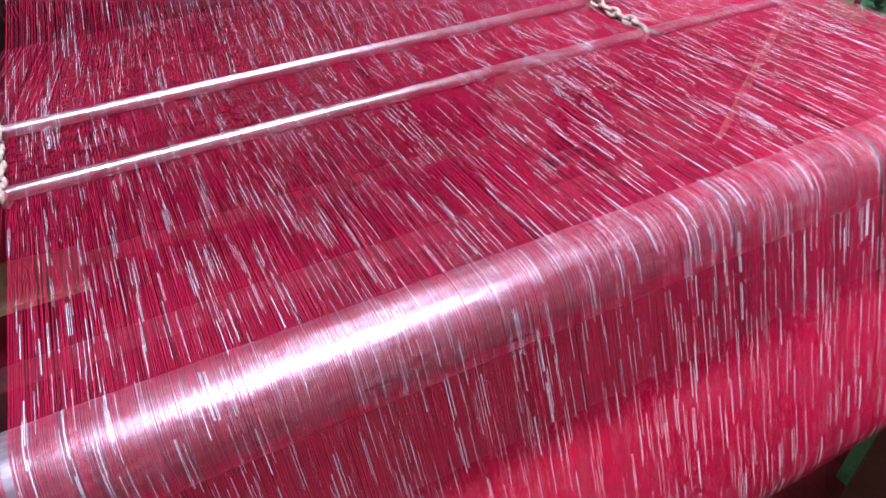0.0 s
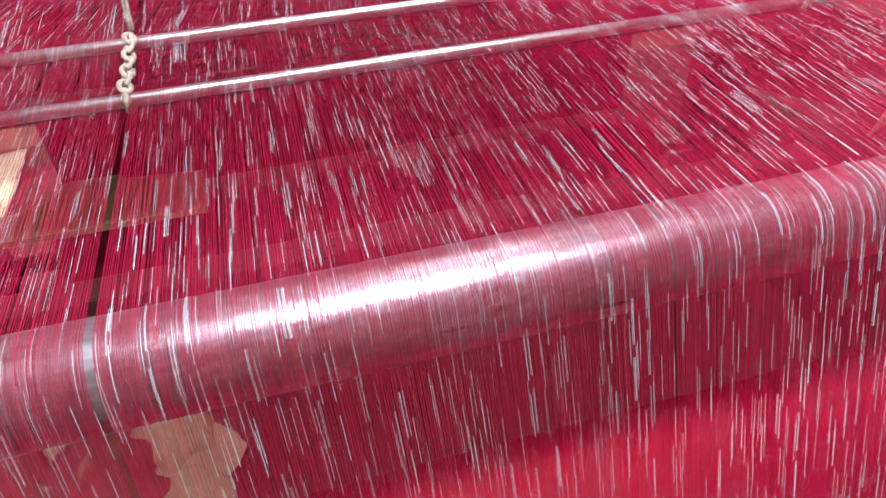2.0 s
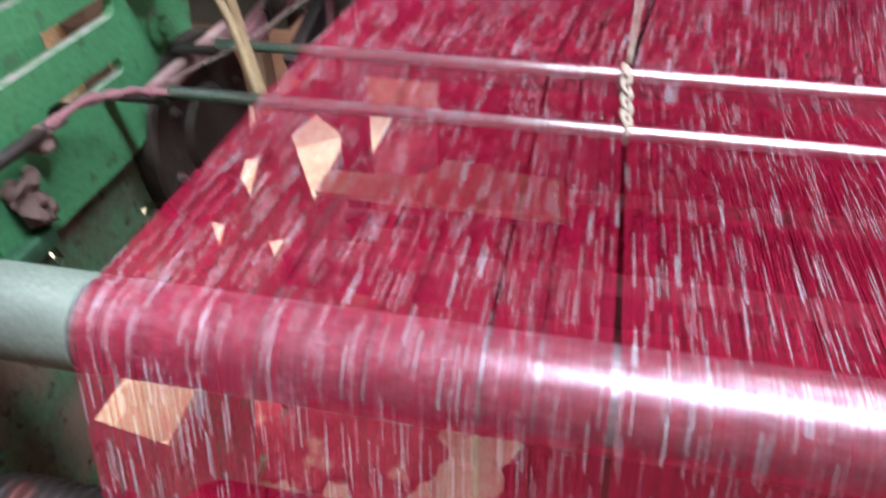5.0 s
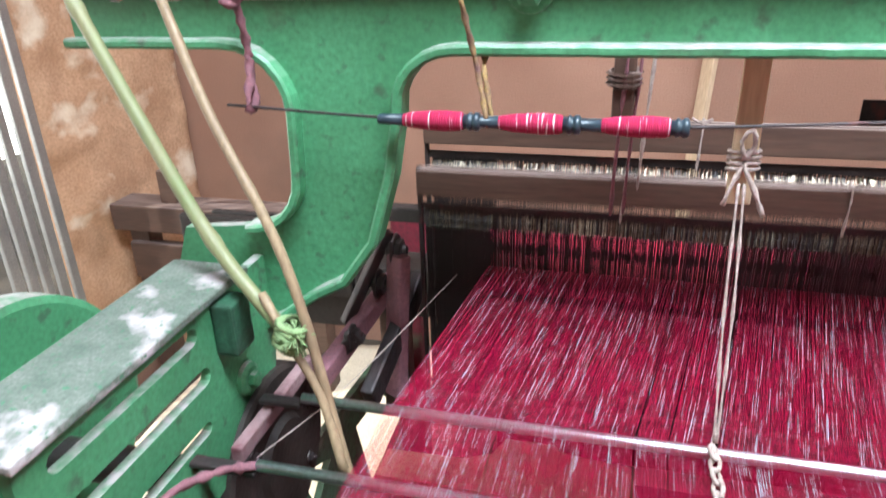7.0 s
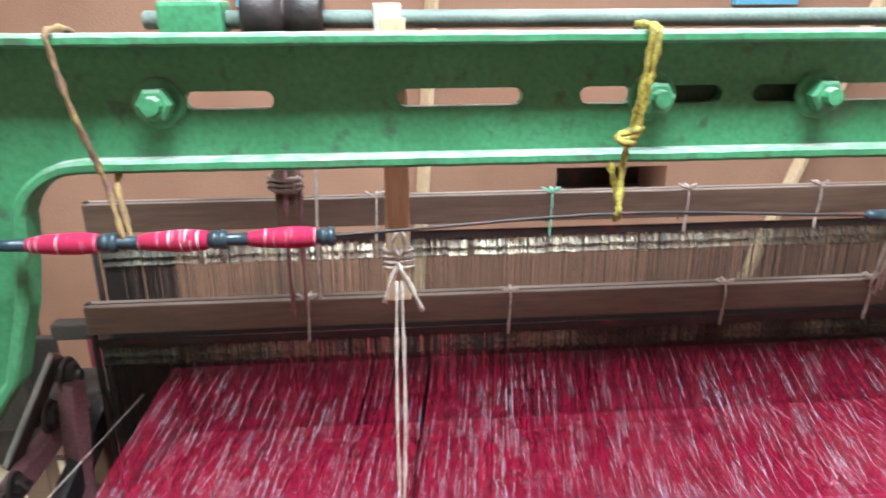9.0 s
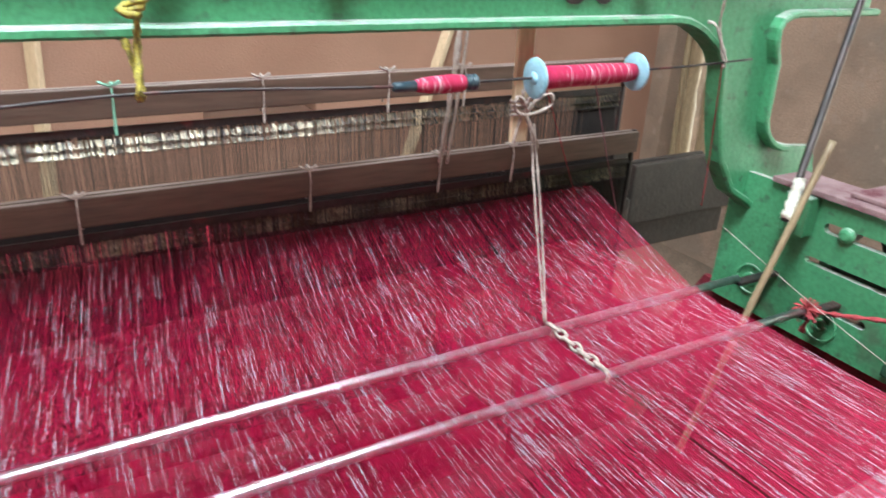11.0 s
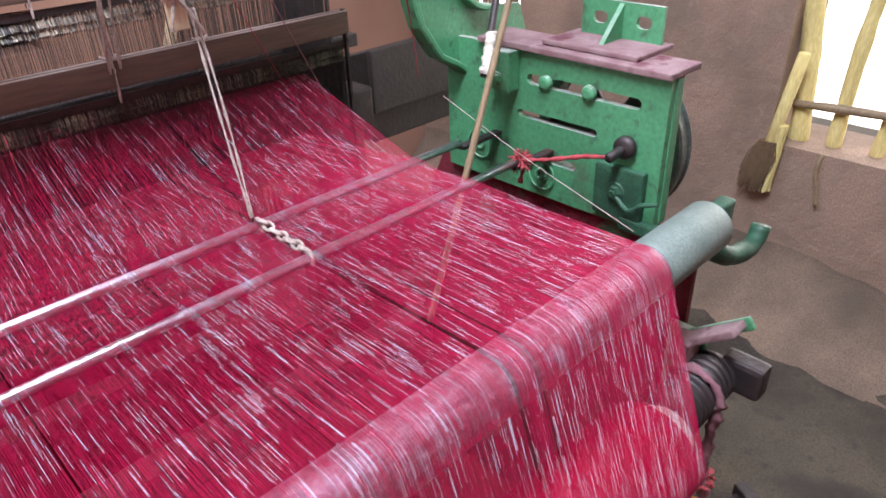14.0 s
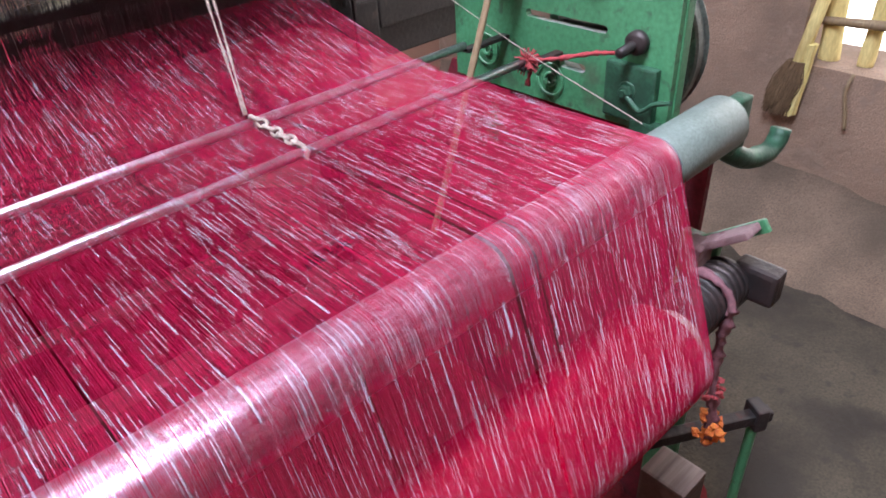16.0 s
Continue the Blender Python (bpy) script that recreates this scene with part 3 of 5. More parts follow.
part("top_flange", lip(dense([(-1.06, 1.453), (1.08, 1.453)]), 0.036, 0.011), GREEN, loom, "dusty chipped top flange")
inner = outline[13:]
part("inner_flange", lip(dense(inner[6:] + right[: len(right) - 19]), 0.02, 0.012), GREEN, loom, "rounded flange along the opening")
part("outer_flange", lip(dense(outline[:16]), 0.02, 0.011), GREEN, loom)
part("outer_flange", lip(dense(right[-16:]), 0.02, 0.011), GREEN, loom)
for x in (-0.522, -0.052, 0.118, 0.545):
    bm = bmesh.new()
    nut(bm, (x, RY - 0.0005, 1.397), "y", 0.0105, 0.001)
    lathe(bm, (x, RY, 1.396), (x, RY - 0.005, 1.396), [(0, 0.024), (0.8, 0.023), (1, 0.02)], 18)
    lathe(bm, (x, RY - 0.005, 1.396), (x, RY - 0.021, 1.396), [(0, 0.0165), (0.85, 0.0165), (1, 0.013)], 6)
    lathe(bm, (x, RY - 0.021, 1.396), (x, RY - 0.032, 1.396), [(0, 0.009), (1, 0.008)], 10)
    part("bolt", bm, GREEN, loom)

bm = bmesh.new()
box(bm, -0.058, 0.122, RY + 0.0165, RY + 0.045, 1.372, 1.424, 0.004)
part("backing_casting", bm, DARKGREEN, loom, "dark green casting bolted behind the rail")
# side frames -------------------------------------------------------------------------


def side_frame(s):
    """Slotted upper plate, ledge, lower plate with openings and feet; s = -1 left, 1 right."""
    f = empty("side_frame", "green slotted cast iron side frame with grime", "loom side", "loom sides")
    x0, x1 = (0.862, 0.874) if s > 0 else (-0.866, -0.854)
    bm = bmesh.new()
    holes = [slot(0.13, 0.34, 1.033, 1.05), slot(0.2, 0.357, 0.975, 0.987), slot(0.235, 0.285, 0.908, 0.921)]
    if s < 0:
        holes = [slot(0.12, 0.335, 1.052, 1.074), slot(0.11, 0.345, 0.996, 1.018), slot(0.2, 0.33, 0.938, 0.954)]
    edge = rect(0.088, 0.52, 0.845, 1.086)
    if s < 0:
        edge = [(0.088, 0.845), (0.30, 0.845)] + [(0.40 + 0.092 * math.sin(radians(a)), 0.975 - 0.11 * math.cos(radians(a))) for a in range(0, 91, 10)] + [(0.492, 1.086), (0.088, 1.086)]
    plate(bm, [edge, *holes], "x", x0, x1)
    part("upper_plate", bm, GREEN, f)
    bm = bmesh.new()
    xa, xb = (0.852, 0.935) if s > 0 else (-0.945, -0.846)
    box(bm, xa, xb, 0.085, 0.44, 1.0865, 1.096, 0.002)
    part("ledge", bm, LINTY if s > 0 else DUSTY, f, "ledge under mauve lint dust" if s > 0 else "weathered dusty green ledge")
    bm = bmesh.new()
    box(bm, x1 + 0.001 if s > 0 else x0 - 0.02, x1 + 0.02 if s > 0 else x0 - 0.001, 0.086, 0.098, 0.84, 1.085, 0.002)
    part("end_rib", bm, GREEN, f)
    bm = bmesh.new()
    tri = lambda *p: list(p)
    holes = [tri((0.755, 0.61), (0.90, 0.585), (1.04, 0.45), (1.03, 0.42), (0.815, 0.405)), tri((0.53, 0.69), (0.64, 0.635), (0.57, 0.585)), tri((0.59, 0.485), (0.68, 0.425), (0.60, 0.43)), tri((0.435, 0.65), (0.485, 0.60), (0.44, 0.57)), tri((0.105, 0.60), (0.19, 0.60), (0.325, 0.425), (0.20, 0.41)), tri((0.45, 0.32), (0.52, 0.29), (0.52, 0.09), (0.35, 0.09)), tri((0.139, 0.85), (0.152, 0.85), (0.165, 0.80), (0.155, 0.795)), tri((0.30, 0.765), (0.335, 0.755), (0.305, 0.735))]
    if s > 0:
        holes = [tri((0.6, 0.55), (0.9, 0.45), (0.65, 0.42))]
    rim = [(0.02, 0.0), (0.08, 0.0), (0.12, 0.07), (1.0, 0.07), (1.04, 0.0), (1.12, 0.0), (1.12, 0.64), (0.62, 0.72), (0.55, 0.86), (0.02, 0.86)]
    if s < 0:
        rim = rim[:7] + [(0.62, 0.70), (0.36, 0.715), (0.325, 0.75), (0.31, 0.86), (-0.03, 0.86), (-0.07, 0.83), (-0.10, 0.74), (-0.09, 0.62), (-0.045, 0.55), (-0.03, 0.42), (0.015, 0.35)]
        holes += [tri((-0.075, 0.745), (-0.04, 0.775), (-0.03, 0.72))]
    plate(bm, [rim, *holes], "x", x0 + 0.016 * s, x1 + 0.016 * s)
    part("lower_plate", bm, LINTGREEN if s > 0 else GRIMY, f, "lower frame with open panels")
    for y in (0.3, 0.218) if s > 0 else ():
        bm = bmesh.new()
        lathe(bm, (x0, y, 1.042), (x0 - 0.010, y, 1.042), [(0, 0.0125), (0.5, 0.0125), (0.8, 0.010), (1, 0.006)], 14) if s > 0 else lathe(bm, (x1, y, 1.042), (x1 + 0.010, y, 1.042), [(0, 0.0125), (0.5, 0.0125), (0.8, 0.010), (1, 0.006)], 14)
        part("bolt_head", bm, GREEN, f)
    # casting that carries the roller's end
    bm = bmesh.new()
    xx = x0 - 0.014 if s > 0 else x1
    if s > 0:
        box(bm, xx, xx + 0.014, 0.105, 0.19, 0.86, 0.945, 0.004)
        box(bm, xx + 0.001, xx + 0.013, 0.06, 0.125, 0.895, 0.915, 0.003, pose(0, -0.19, 0.095, 12, 0, 0))
        nut(bm, (xx, 0.15, 0.905), "x", 0.011, -0.008)
        tube(bm, spline([(xx - 0.006, 0.145, 0.90), (xx - 0.01, 0.12, 0.886), (xx - 0.006, 0.10, 0.90), (xx - 0.004, 0.075, 0.908)], 0.006), 0.0035, 8, 0, 0.2, 5)
    box(bm, xx - 0.002, xx + 0.016, 0.02, 0.14, 0.845, 0.866, 0.004)
    part("roller_bracket", bm, DARKGREEN, f, "dark green bracket casting")
    bm = bmesh.new()
    ex = 0.90 * s
    if s > 0:
        tube(bm, spline([(0.868, 0.03, 0.868), (0.888, 0.0, 0.842), (0.935, -0.006, 0.815), (0.985, -0.008, 0.803), (1.012, -0.008, 0.802), (1.03, -0.008, 0.812), (1.036, -0.008, 0.828)], 0.008), 0.0155, 14, 0, 0.06, 2)
        box(bm, 0.866, 0.905, -0.012, 0.012, 0.845, 0.925, 0.005)
    else:
        tube(bm, spline([(ex - 0.02 * s, 0.06, 0.86), (ex, 0.02, 0.855), (ex, -0.03, 0.852), (ex, -0.058, 0.868), (ex, -0.06, 0.893)], 0.008), 0.014, 10)
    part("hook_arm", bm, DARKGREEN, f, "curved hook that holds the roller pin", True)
    return f


left_side, right_side = side_frame(-1), side_frame(1)
bm = bmesh.new()
box(bm, -0.8535, -0.826, 0.362, 0.402, 1.018, 1.082, 0.004)
part("guide_block", bm, DARKGREEN, left_side, "dark green block under the ledge")
bm = bmesh.new()
lathe(bm, (-0.854, 0.41, 0.955), (-0.845, 0.41, 0.955), [(0, 0.022), (0.6, 0.021), (1, 0.016)], 20)
lathe(bm, (-0.845, 0.41, 0.955), (-0.836, 0.41, 0.955), [(0, 0.011), (0.8, 0.011), (1, 0.008)], 6)
part("bolt", bm, GREEN, left_side)
casing = empty("gear_casing", "black greasy gear casing inside the loom side", "casing")
bm = bmesh.new()
lathe(bm, (-0.885, 0.45, 0.80), (-0.835, 0.45, 0.80), [(0, 0.12), (0.1, 0.13), (0.75, 0.13), (0.82, 0.124), (0.83, 0.062), (1, 0.055)], 40)
part("cover", bm, GREASE, casing)
for k in range(6):
    bm = bmesh.new()
    a = k * math.pi / 3 + 0.3
    nut(bm, (-0.843, 0.45 + 0.095 * math.cos(a), 0.80 + 0.085 * math.sin(a)), "x", 0.007, 0.008)
    part("bolt", bm, IRON, casing)
bm = bmesh.new()
box(bm, -0.83, -0.815, 0.30, 0.50, 0.905, 0.925, 0.003, pose(0, 0.02, 0.0, 0, 0, 0))
part("link_bar", bm, LINTY, casing, "linty bar over the casing")
tagged(right_side, "bright green slotted side frame with two bolt heads")
# block and leaning bearing on the right plate
bm = bmesh.new()
box(bm, 0.834, 0.862, 0.355, 0.40, 1.02, 1.085, 0.003)
nut(bm, (0.834, 0.378, 1.04), "x", 0.008, -0.01)
part("guide_block", bm, GREEN, right_side)
bm = bmesh.new()
rod(bm, (0.818, 0.150, 0.968), (0.862, 0.145, 0.976), 0.0075, 14)
lathe(bm, (0.846, 0.145, 0.976), (0.861, 0.145, 0.976), [(0, 0.011), (0.2, 0.017), (0.8, 0.018), (1, 0.014)], 16)
part("pivot_pin", bm, IRON, right_side, "dusty dark pivot pin", True)
for y in (0.44, 0.30):
    bm = bmesh.new()
    for r, w in ((0.026, 0.002), (0.009, 0.0035)):
        c = Vector((0.858, y, 0.905 if y > 0.4 else 0.885))
        tube(bm, [c + Vector((0, r * math.cos(a * 0.2618), r * math.sin(a * 0.2618))) for a in range(25)], w, 6)
    part("cast_ring", bm, GREEN, right_side, "", True)

# angle bracket on the ledge
angle = empty("angle_bracket", "green angle bracket with two bolt holes", "bracket")
bm = bmesh.new()
box(bm, 0.872, 0.972, 0.15, 0.32, 1.0965, 1.104, 0.002)
part("base", bm, LINTY, angle, "dusty base plate")
bm = bmesh.new()
plate(bm, [[(0.16, 1.104), (0.302, 1.104), (0.302, 1.158), (0.16, 1.158)], slot(0.178, 0.205, 1.122, 1.141), slot(0.255, 0.282, 1.122, 1.141)], "x", 0.95, 0.957)
part("upright", bm, GREEN, angle)
bm = bmesh.new()
plate(bm, [[(0.9, 1.104), (0.9499, 1.104), (0.9499, 1.156)]], "y", 0.227, 0.235)
part("gusset", bm, GREEN, angle)

# flywheel behind the right plate
wheel = empty("fly_wheel", "dark iron fly wheel with a worn bright rim", "wheel")
bm = bmesh.new()
C = Vector((0.974, 0.246, 0.932))
for r0, r1, xa, xb in ((0.12, 0.141, 0.955, 0.993),):
    N = 64
    prof = [(xa, r0), (xa, r1 - 0.003), (xa + 0.004, r1), (xa + 0.017, r1), (xa + 0.02, r1 - 0.005), (xa + 0.03, r1 - 0.005), (xa + 0.033, r1), (xb - 0.004, r1), (xb, r1 - 0.003), (xb, r0)]
    rings = [[bm.verts.new((x, C.y + r * math.cos(2 * math.pi * k / N), C.z + r * math.sin(2 * math.pi * k / N))) for x, r in prof] for k in range(N)]
    for k in range(N):
        a, b = rings[k], rings[(k + 1) % N]
        for j in range(len(prof)):
            bm.faces.new((a[j], a[(j + 1) % len(prof)], b[(j + 1) % len(prof)], b[j]))
part("rim", bm, RIM, wheel)
for k in range(6):
    bm = bmesh.new()
    a = k * math.pi / 3
    lathe(bm, C, C + Vector((0, 0.12 * math.cos(a), 0.12 * math.sin(a))), [(0, 0.016), (1, 0.011)], 10)
    part("spoke", bm, IRON, wheel, "", True)
bm = bmesh.new()
rod(bm, (0.88, C.y, C.z), (1.0, C.y, C.z), 0.022, 20)
part("hub", bm, IRON, wheel, "", True)

# brake lever parts by the beam's right end
lever = empty("beam_bracket", "green beam bearing bracket covered in red lint", "bracket")
bm = bmesh.new()
box(bm, -0.02, 0.02, -0.05, 0.05, -0.006, 0.006, 0.003, pose(0.825, -0.042, 0.745, -38, 0, 0))
box(bm, 0.79, 0.83, -0.03, 0.0, 0.70, 0.735, 0.003)
part("arm", bm, LINTY, lever, "arm under mauve lint")
bm = bmesh.new()
box(bm, -0.004, 0.004, -0.055, 0.055, -0.014, 0.006, 0.002, pose(0.848, -0.044, 0.747, -38, 0, 0))
part("rim", bm, GREEN, lever)
bm = bmesh.new()
box(bm, 0.845, 0.862, -0.03, 0.03, 0.0, 0.72, 0.004)
part("post", bm, GREEN, lever)
bm = bmesh.new()
box(bm, 0.835, 0.87, -0.125, -0.06, 0.655, 0.71, 0.008)
part("wedge", bm, IRON, lever)
bm = bmesh.new()
tube(bm, spline([(0.775, -0.052 + 0.044 * math.cos(a), 0.672 + 0.044 * math.sin(a)) for a in [0.6 + 0.4 * k for k in range(7)]] + [(0.782, -0.088, 0.615), (0.785, -0.09, 0.54), (0.787, -0.10, 0.46), (0.786, -0.102, 0.40)], 0.006), 0.0075, 8, 0.5, 0.45, 7)
garland = tagged(link("brake_rope", bm, DUSTROPE, smooth=True), "lint-covered mauve brake rope round the beam drum", "rope")
rg = random.Random(11)
for nm, lab, mt, z0, z1, r, n in (("red_flower_string", "faded red flower garland hung on the brake rope", REDROPE, 0.49, 0.535, 0.010, 30), ("marigold_string", "orange marigold garland hung at the beam end", ORANGE, 0.40, 0.465, 0.014, 44)):
    bm = bmesh.new()
    for k in range(n):
        z = rg.uniform(z0, z1)
        c = Vector((0.788 + rg.gauss(0, r * 0.6), -0.092 - 0.1 * (0.55 - z) + rg.gauss(0, r * 0.6), z))
        bmesh.ops.create_icosphere(bm, subdivisions=1, radius=r * rg.uniform(0.35, 0.6), matrix=Matrix.Translation(c) @ Matrix.Diagonal((1, 1, rg.uniform(0.4, 1), 1)))
    for v in bm.verts:
        v.co += Vector((rg.gauss(0, 1), rg.gauss(0, 1), rg.gauss(0, 1))) * r * 0.09
    tagged(link(nm, bm, mt), lab, "garland")
foot = empty("weight_lever", "dark iron weight lever with a worn wooden block", "lever")
bm = bmesh.new()
box(bm, -0.12, 0.12, -0.011, 0.011, -0.011, 0.011, 0.003, pose(0.86, -0.07, 0.35, 0, 0, -30))
box(bm, -0.012, 0.012, -0.02, 0.02, -0.03, 0.018, 0.004, pose(0.945, -0.115, 0.355, 0, 0, -30))
part("bar", bm, IRON, foot)
bm = bmesh.new()
box(bm, 0.70, 0.77, -0.12, -0.04, 0.0, 0.36, 0.006, pose(0, 0, 0))
part("block", bm, WOOD, foot, "grey dusty wooden block")
bm = bmesh.new()
rod(bm, (0.945, -0.115, 0.0), (0.945, -0.115, 0.33), 0.009, 10)
part("leg", bm, GREEN, foot)

# rods' ties: red pompons of cord on the right, brown binding on the left ------------------
pom = empty("cord_tie", "red yarn tie from the lease rod to the frame", "cord")
bm = bmesh.new()
rg = random.Random(4)
for k in range(70):
    d = Vector((rg.gauss(0, 1), rg.gauss(0, 1), rg.gauss(0, 1))).normalized()
    c = Vector((0.785, YA, ZA))
    tube(bm, [c, c + d * 0.013, c + d * 0.021 + Vector((0, 0, -0.002))], 0.0014, 4)
part("tassel", bm, REDROPE, pom, "fluffy red yarn knot")
bm = bmesh.new()
tube(bm, spline([(0.785, YA, ZA), (0.80, 0.24, 0.948), (0.815, 0.19, 0.962), (0.822, 0.152, 0.969)], 0.005), 0.0032, 8, 0.7, 0.25, 3)
tube(bm, spline([(0.785, YA, ZA), (0.787, YA - 0.004, 0.925), (0.786, YA, 0.90)], 0.005), 0.0035, 7, 0.7, 0.3, 4)
part("cord", bm, REDROPE, pom, "twisted orange red cord", True)
knot = empty("rod_binding", "lint-covered brown binding on the lease rod's end", "cord")
bm = bmesh.new()
tube(bm, spline([(-0.775, YA, ZA), (-0.80, YA - 0.03, 0.952), (-0.825, 0.215, 0.958), (-0.838, 0.17, 0.95)], 0.006), 0.0048, 8, 0.4, 0.35, 9)
part("cord", bm, DUSTROPE, knot, "", True)
bm = bmesh.new()
for y, z, r, dx in ((0.165, 0.945, 0.012, 0), (0.076, 0.957, 0.012, 0), (0.135, 0.90, 0.02, -0.006)):
    bmesh.ops.create_icosphere(bm, subdivisions=4, radius=r, matrix=Matrix.Translation((-0.842 + dx, y, z)) @ Matrix.Diagonal((0.55, 1, 1.35 if r > 0.015 else 0.9, 1)))
for v in bm.verts:
    v.co += v.normal * (0.016 * noise.noise(v.co * 65) + 0.007 * noise.noise(v.co * 190))
part("lint_knot", bm, DARKLINT, knot, "clinging mauve lint", True)
bm = bmesh.new()
rod(bm, (-0.838, 0.20, 0.95), (-0.838, 0.06, 0.955), 0.0065, 12)
part("pin", bm, IRON, knot, "dark iron pin", True)
for y, z, x0, x1 in ((YA, ZA, -0.854, -0.775), (YB, ZB, -0.83, -0.775), (YB, ZB, 0.765, 0.862), (YA, ZA, 0.77, 0.862)):
    bm = bmesh.new()
    box(bm, x0, x1, y - 0.008, y + 0.008, z - 0.012, z - 0.005, 0.002)
    tagged(link("rod_support", bm, IRON), "flat dark iron bar under the lease rod's end", "support", "rod supports")

# chains, cords and hanging slats that hold the lease rods ------------------------------------


def chain(x):
    c = empty("lease_chain", "knotted off-white cord chain tied across the lease rods", "cord chain", "lease chains")
    n = 7
    for k in range(n):
        bm = bmesh.new()
        y = YA + (YB - YA) * (k + 0.5) / n
        z = ZA + (ZB - ZA) * (k + 0.5) / n + 0.0095 - 0.003 * math.sin(math.pi * (k + 0.5) / n)
        a0 = 0.5 if k % 2 else -0.5
        pts = [Vector((x + 0.0042 * math.cos(a), y + 0.0105 * math.sin(a), z + 0.003 * math.cos(a) * a0 * 2)) for a in [i * math.pi / 6 for i in range(13)]]
        tube(bm, pts, 0.0024, 6, 0.0, 0.15, k)
        part("link", bm, ROPE, c, "", True)
    for y, z in ((YA, ZA), (YB, ZB)):
        bm = bmesh.new()
        tube(bm, [Vector((x + 0.001 * math.sin(3 * a), y + 0.0085 * math.cos(a), z + 0.0085 * math.sin(a))) for a in [i * math.pi / 8 for i in range(17)]], 0.003, 6, 0.5, 0.2, 3)
        part("loop", bm, ROPE, c, "", True)
    return c


chains = [chain(x) for x in (-0.311, 0.384)]


def hanging_slat(x, lean, xb, xo):
    s = empty("hanging_slat", "pale bare wooden slat hung behind the rail with a cord", "slat", "hanging slats")
    bm = bmesh.new()
    box(bm, x - 0.0125 - lean * 0.3, x + 0.0125 - lean * 0.3, 0.512, 0.519, 1.18, 1.47, 0.0015)
    part("slat", bm, PALE, s)
    bm = bmesh.new()
    xs = x - lean * 0.3
    for k in range(4):
        z = 1.218 + 0.006 * k
        tube(bm, spline([(xs - 0.015, 0.515, z), (xs - 0.008, 0.508, z + 0.001), (xs + 0.008, 0.508, z + 0.002), (xs + 0.015, 0.515, z + 0.001), (xs + 0.008, 0.5225, z), (xs - 0.008, 0.5225, z), (xs - 0.015, 0.515, z)], 0.006), 0.0022, 6, 0.6, 0.2, k)
    tube(bm, spline([(xs, 0.507, 1.23), (xs - 0.006, 0.503, 1.25), (xs + 0.003, 0.502, 1.262), (xs + 0.007, 0.504, 1.245), (xs, 0.506, 1.225), (xs + 0.012, 0.502, 1.20), (xs + 0.024, 0.500, 1.172)], 0.006), 0.0026, 6, 0.6, 0.25, 6)
    tube(bm, spline([(xs, 0.507, 1.226), (xs - 0.011, 0.503, 1.20), (xs - 0.016, 0.502, 1.182)], 0.006), 0.0024, 6, 0.6, 0.25, 7)
    part("knot", bm, ROPE, s, "wound cord knot", True)
    if xo:
        bm = bmesh.new()
        for k, w in ((0, 0.015), (1, -0.007)):
            tube(bm, spline([(xs + 0.006, 0.506, 1.222), (xs + w, 0.5, 1.24), (xs + 2.4 * w, 0.499, 1.246), (xs + 2.8 * w, 0.5, 1.232), (xs + 1.4 * w, 0.501, 1.222), (xs + 0.006, 0.505, 1.218)], 0.005), 0.0021, 6, 0.5, 0.2, k)
        part("bow", bm, ROPE, s, "loose cord bow", True)
    for d in (-0.0028, 0.0028):
        bm = bmesh.new()
        tube(bm, spline([(xs + xo + d, 0.506, 1.205), (xs + xo + d * 1.5 + (xb - xs - xo) * 0.45, 0.455, 1.08), (xb + d * 0.4, YB + 0.003, ZB + 0.012)], 0.01), 0.0016, 6, 0.5, 0.15, 8)
        part("string", bm, ROPE, s, "", True)
    return s


hanging_slat(-0.304, 0.0, -0.309, 0.0)
hanging_slat(0.386, 0.0, 0.377, 0.016)

# pirn rod, pirns and spools -----------------------------------------------------------------------
PY, PZ = 0.458, 1.276
bm = bmesh.new()
tube(bm, spline([(-0.85, PY, 1.283), (-0.66, PY, 1.274), (-0.4, PY, 1.272), (-0.09, PY, 1.287), (0.19, PY, 1.278), (0.58, PY, 1.279), (0.76, PY, 1.284)], 0.02), 0.0017, 8)
tagged(link("pirn_rod", bm, IRON, smooth=True), "thin bent steel rod holding weft pirns", "rod")


def pirn(x, z, length, flip=1):
    p = empty("pirn", "pirn wound with bright crimson weft yarn", "pirn", "weft pirns")
    bm = bmesh.new()
    lathe(bm, (x, PY, z), (x + flip * length, PY, z), [(0, 0.004), (0.02, 0.0048), (0.16, 0.0055), (0.165, 0.0066), (0.30, 0.0089), (0.5, 0.0102), (0.62, 0.0107), (0.78, 0.0097), (0.82, 0.0085), (0.825, 0.006)], 24)
    uvl = bm.loops.layers.uv.new("UVMap")
    for f in bm.faces:
        for lp in f.loops:
            co = lp.vert.co
            lp[uvl].uv = (round((co.x - x) * 700), math.atan2(co.z - z, co.y - PY) * 0.012)
    part("yarn", bm, PINK, p, "", True)
    bm = bmesh.new()
    lathe(bm, (x - flip * 0.012, PY, z), (x + flip * length * 0.165, PY, z), [(0, 0.0045), (0.1, 0.0055), (1, 0.0062)], 16)
    part("tip", bm, NAVY, p, "dark blue plastic tip", True)
    bm = bmesh.new()
    lathe(bm, (x + flip * length * 0.82, PY, z), (x + flip * length, PY, z), [(0, 0.0072), (0.25, 0.0072), (0.3, 0.0092), (0.45, 0.0092), (0.5, 0.0078), (0.62, 0.0078), (0.66, 0.0095), (0.9, 0.0095), (1, 0.0075)], 18)
    part("butt", bm, NAVY, p, "dark blue ringed plastic butt", True)
    return p


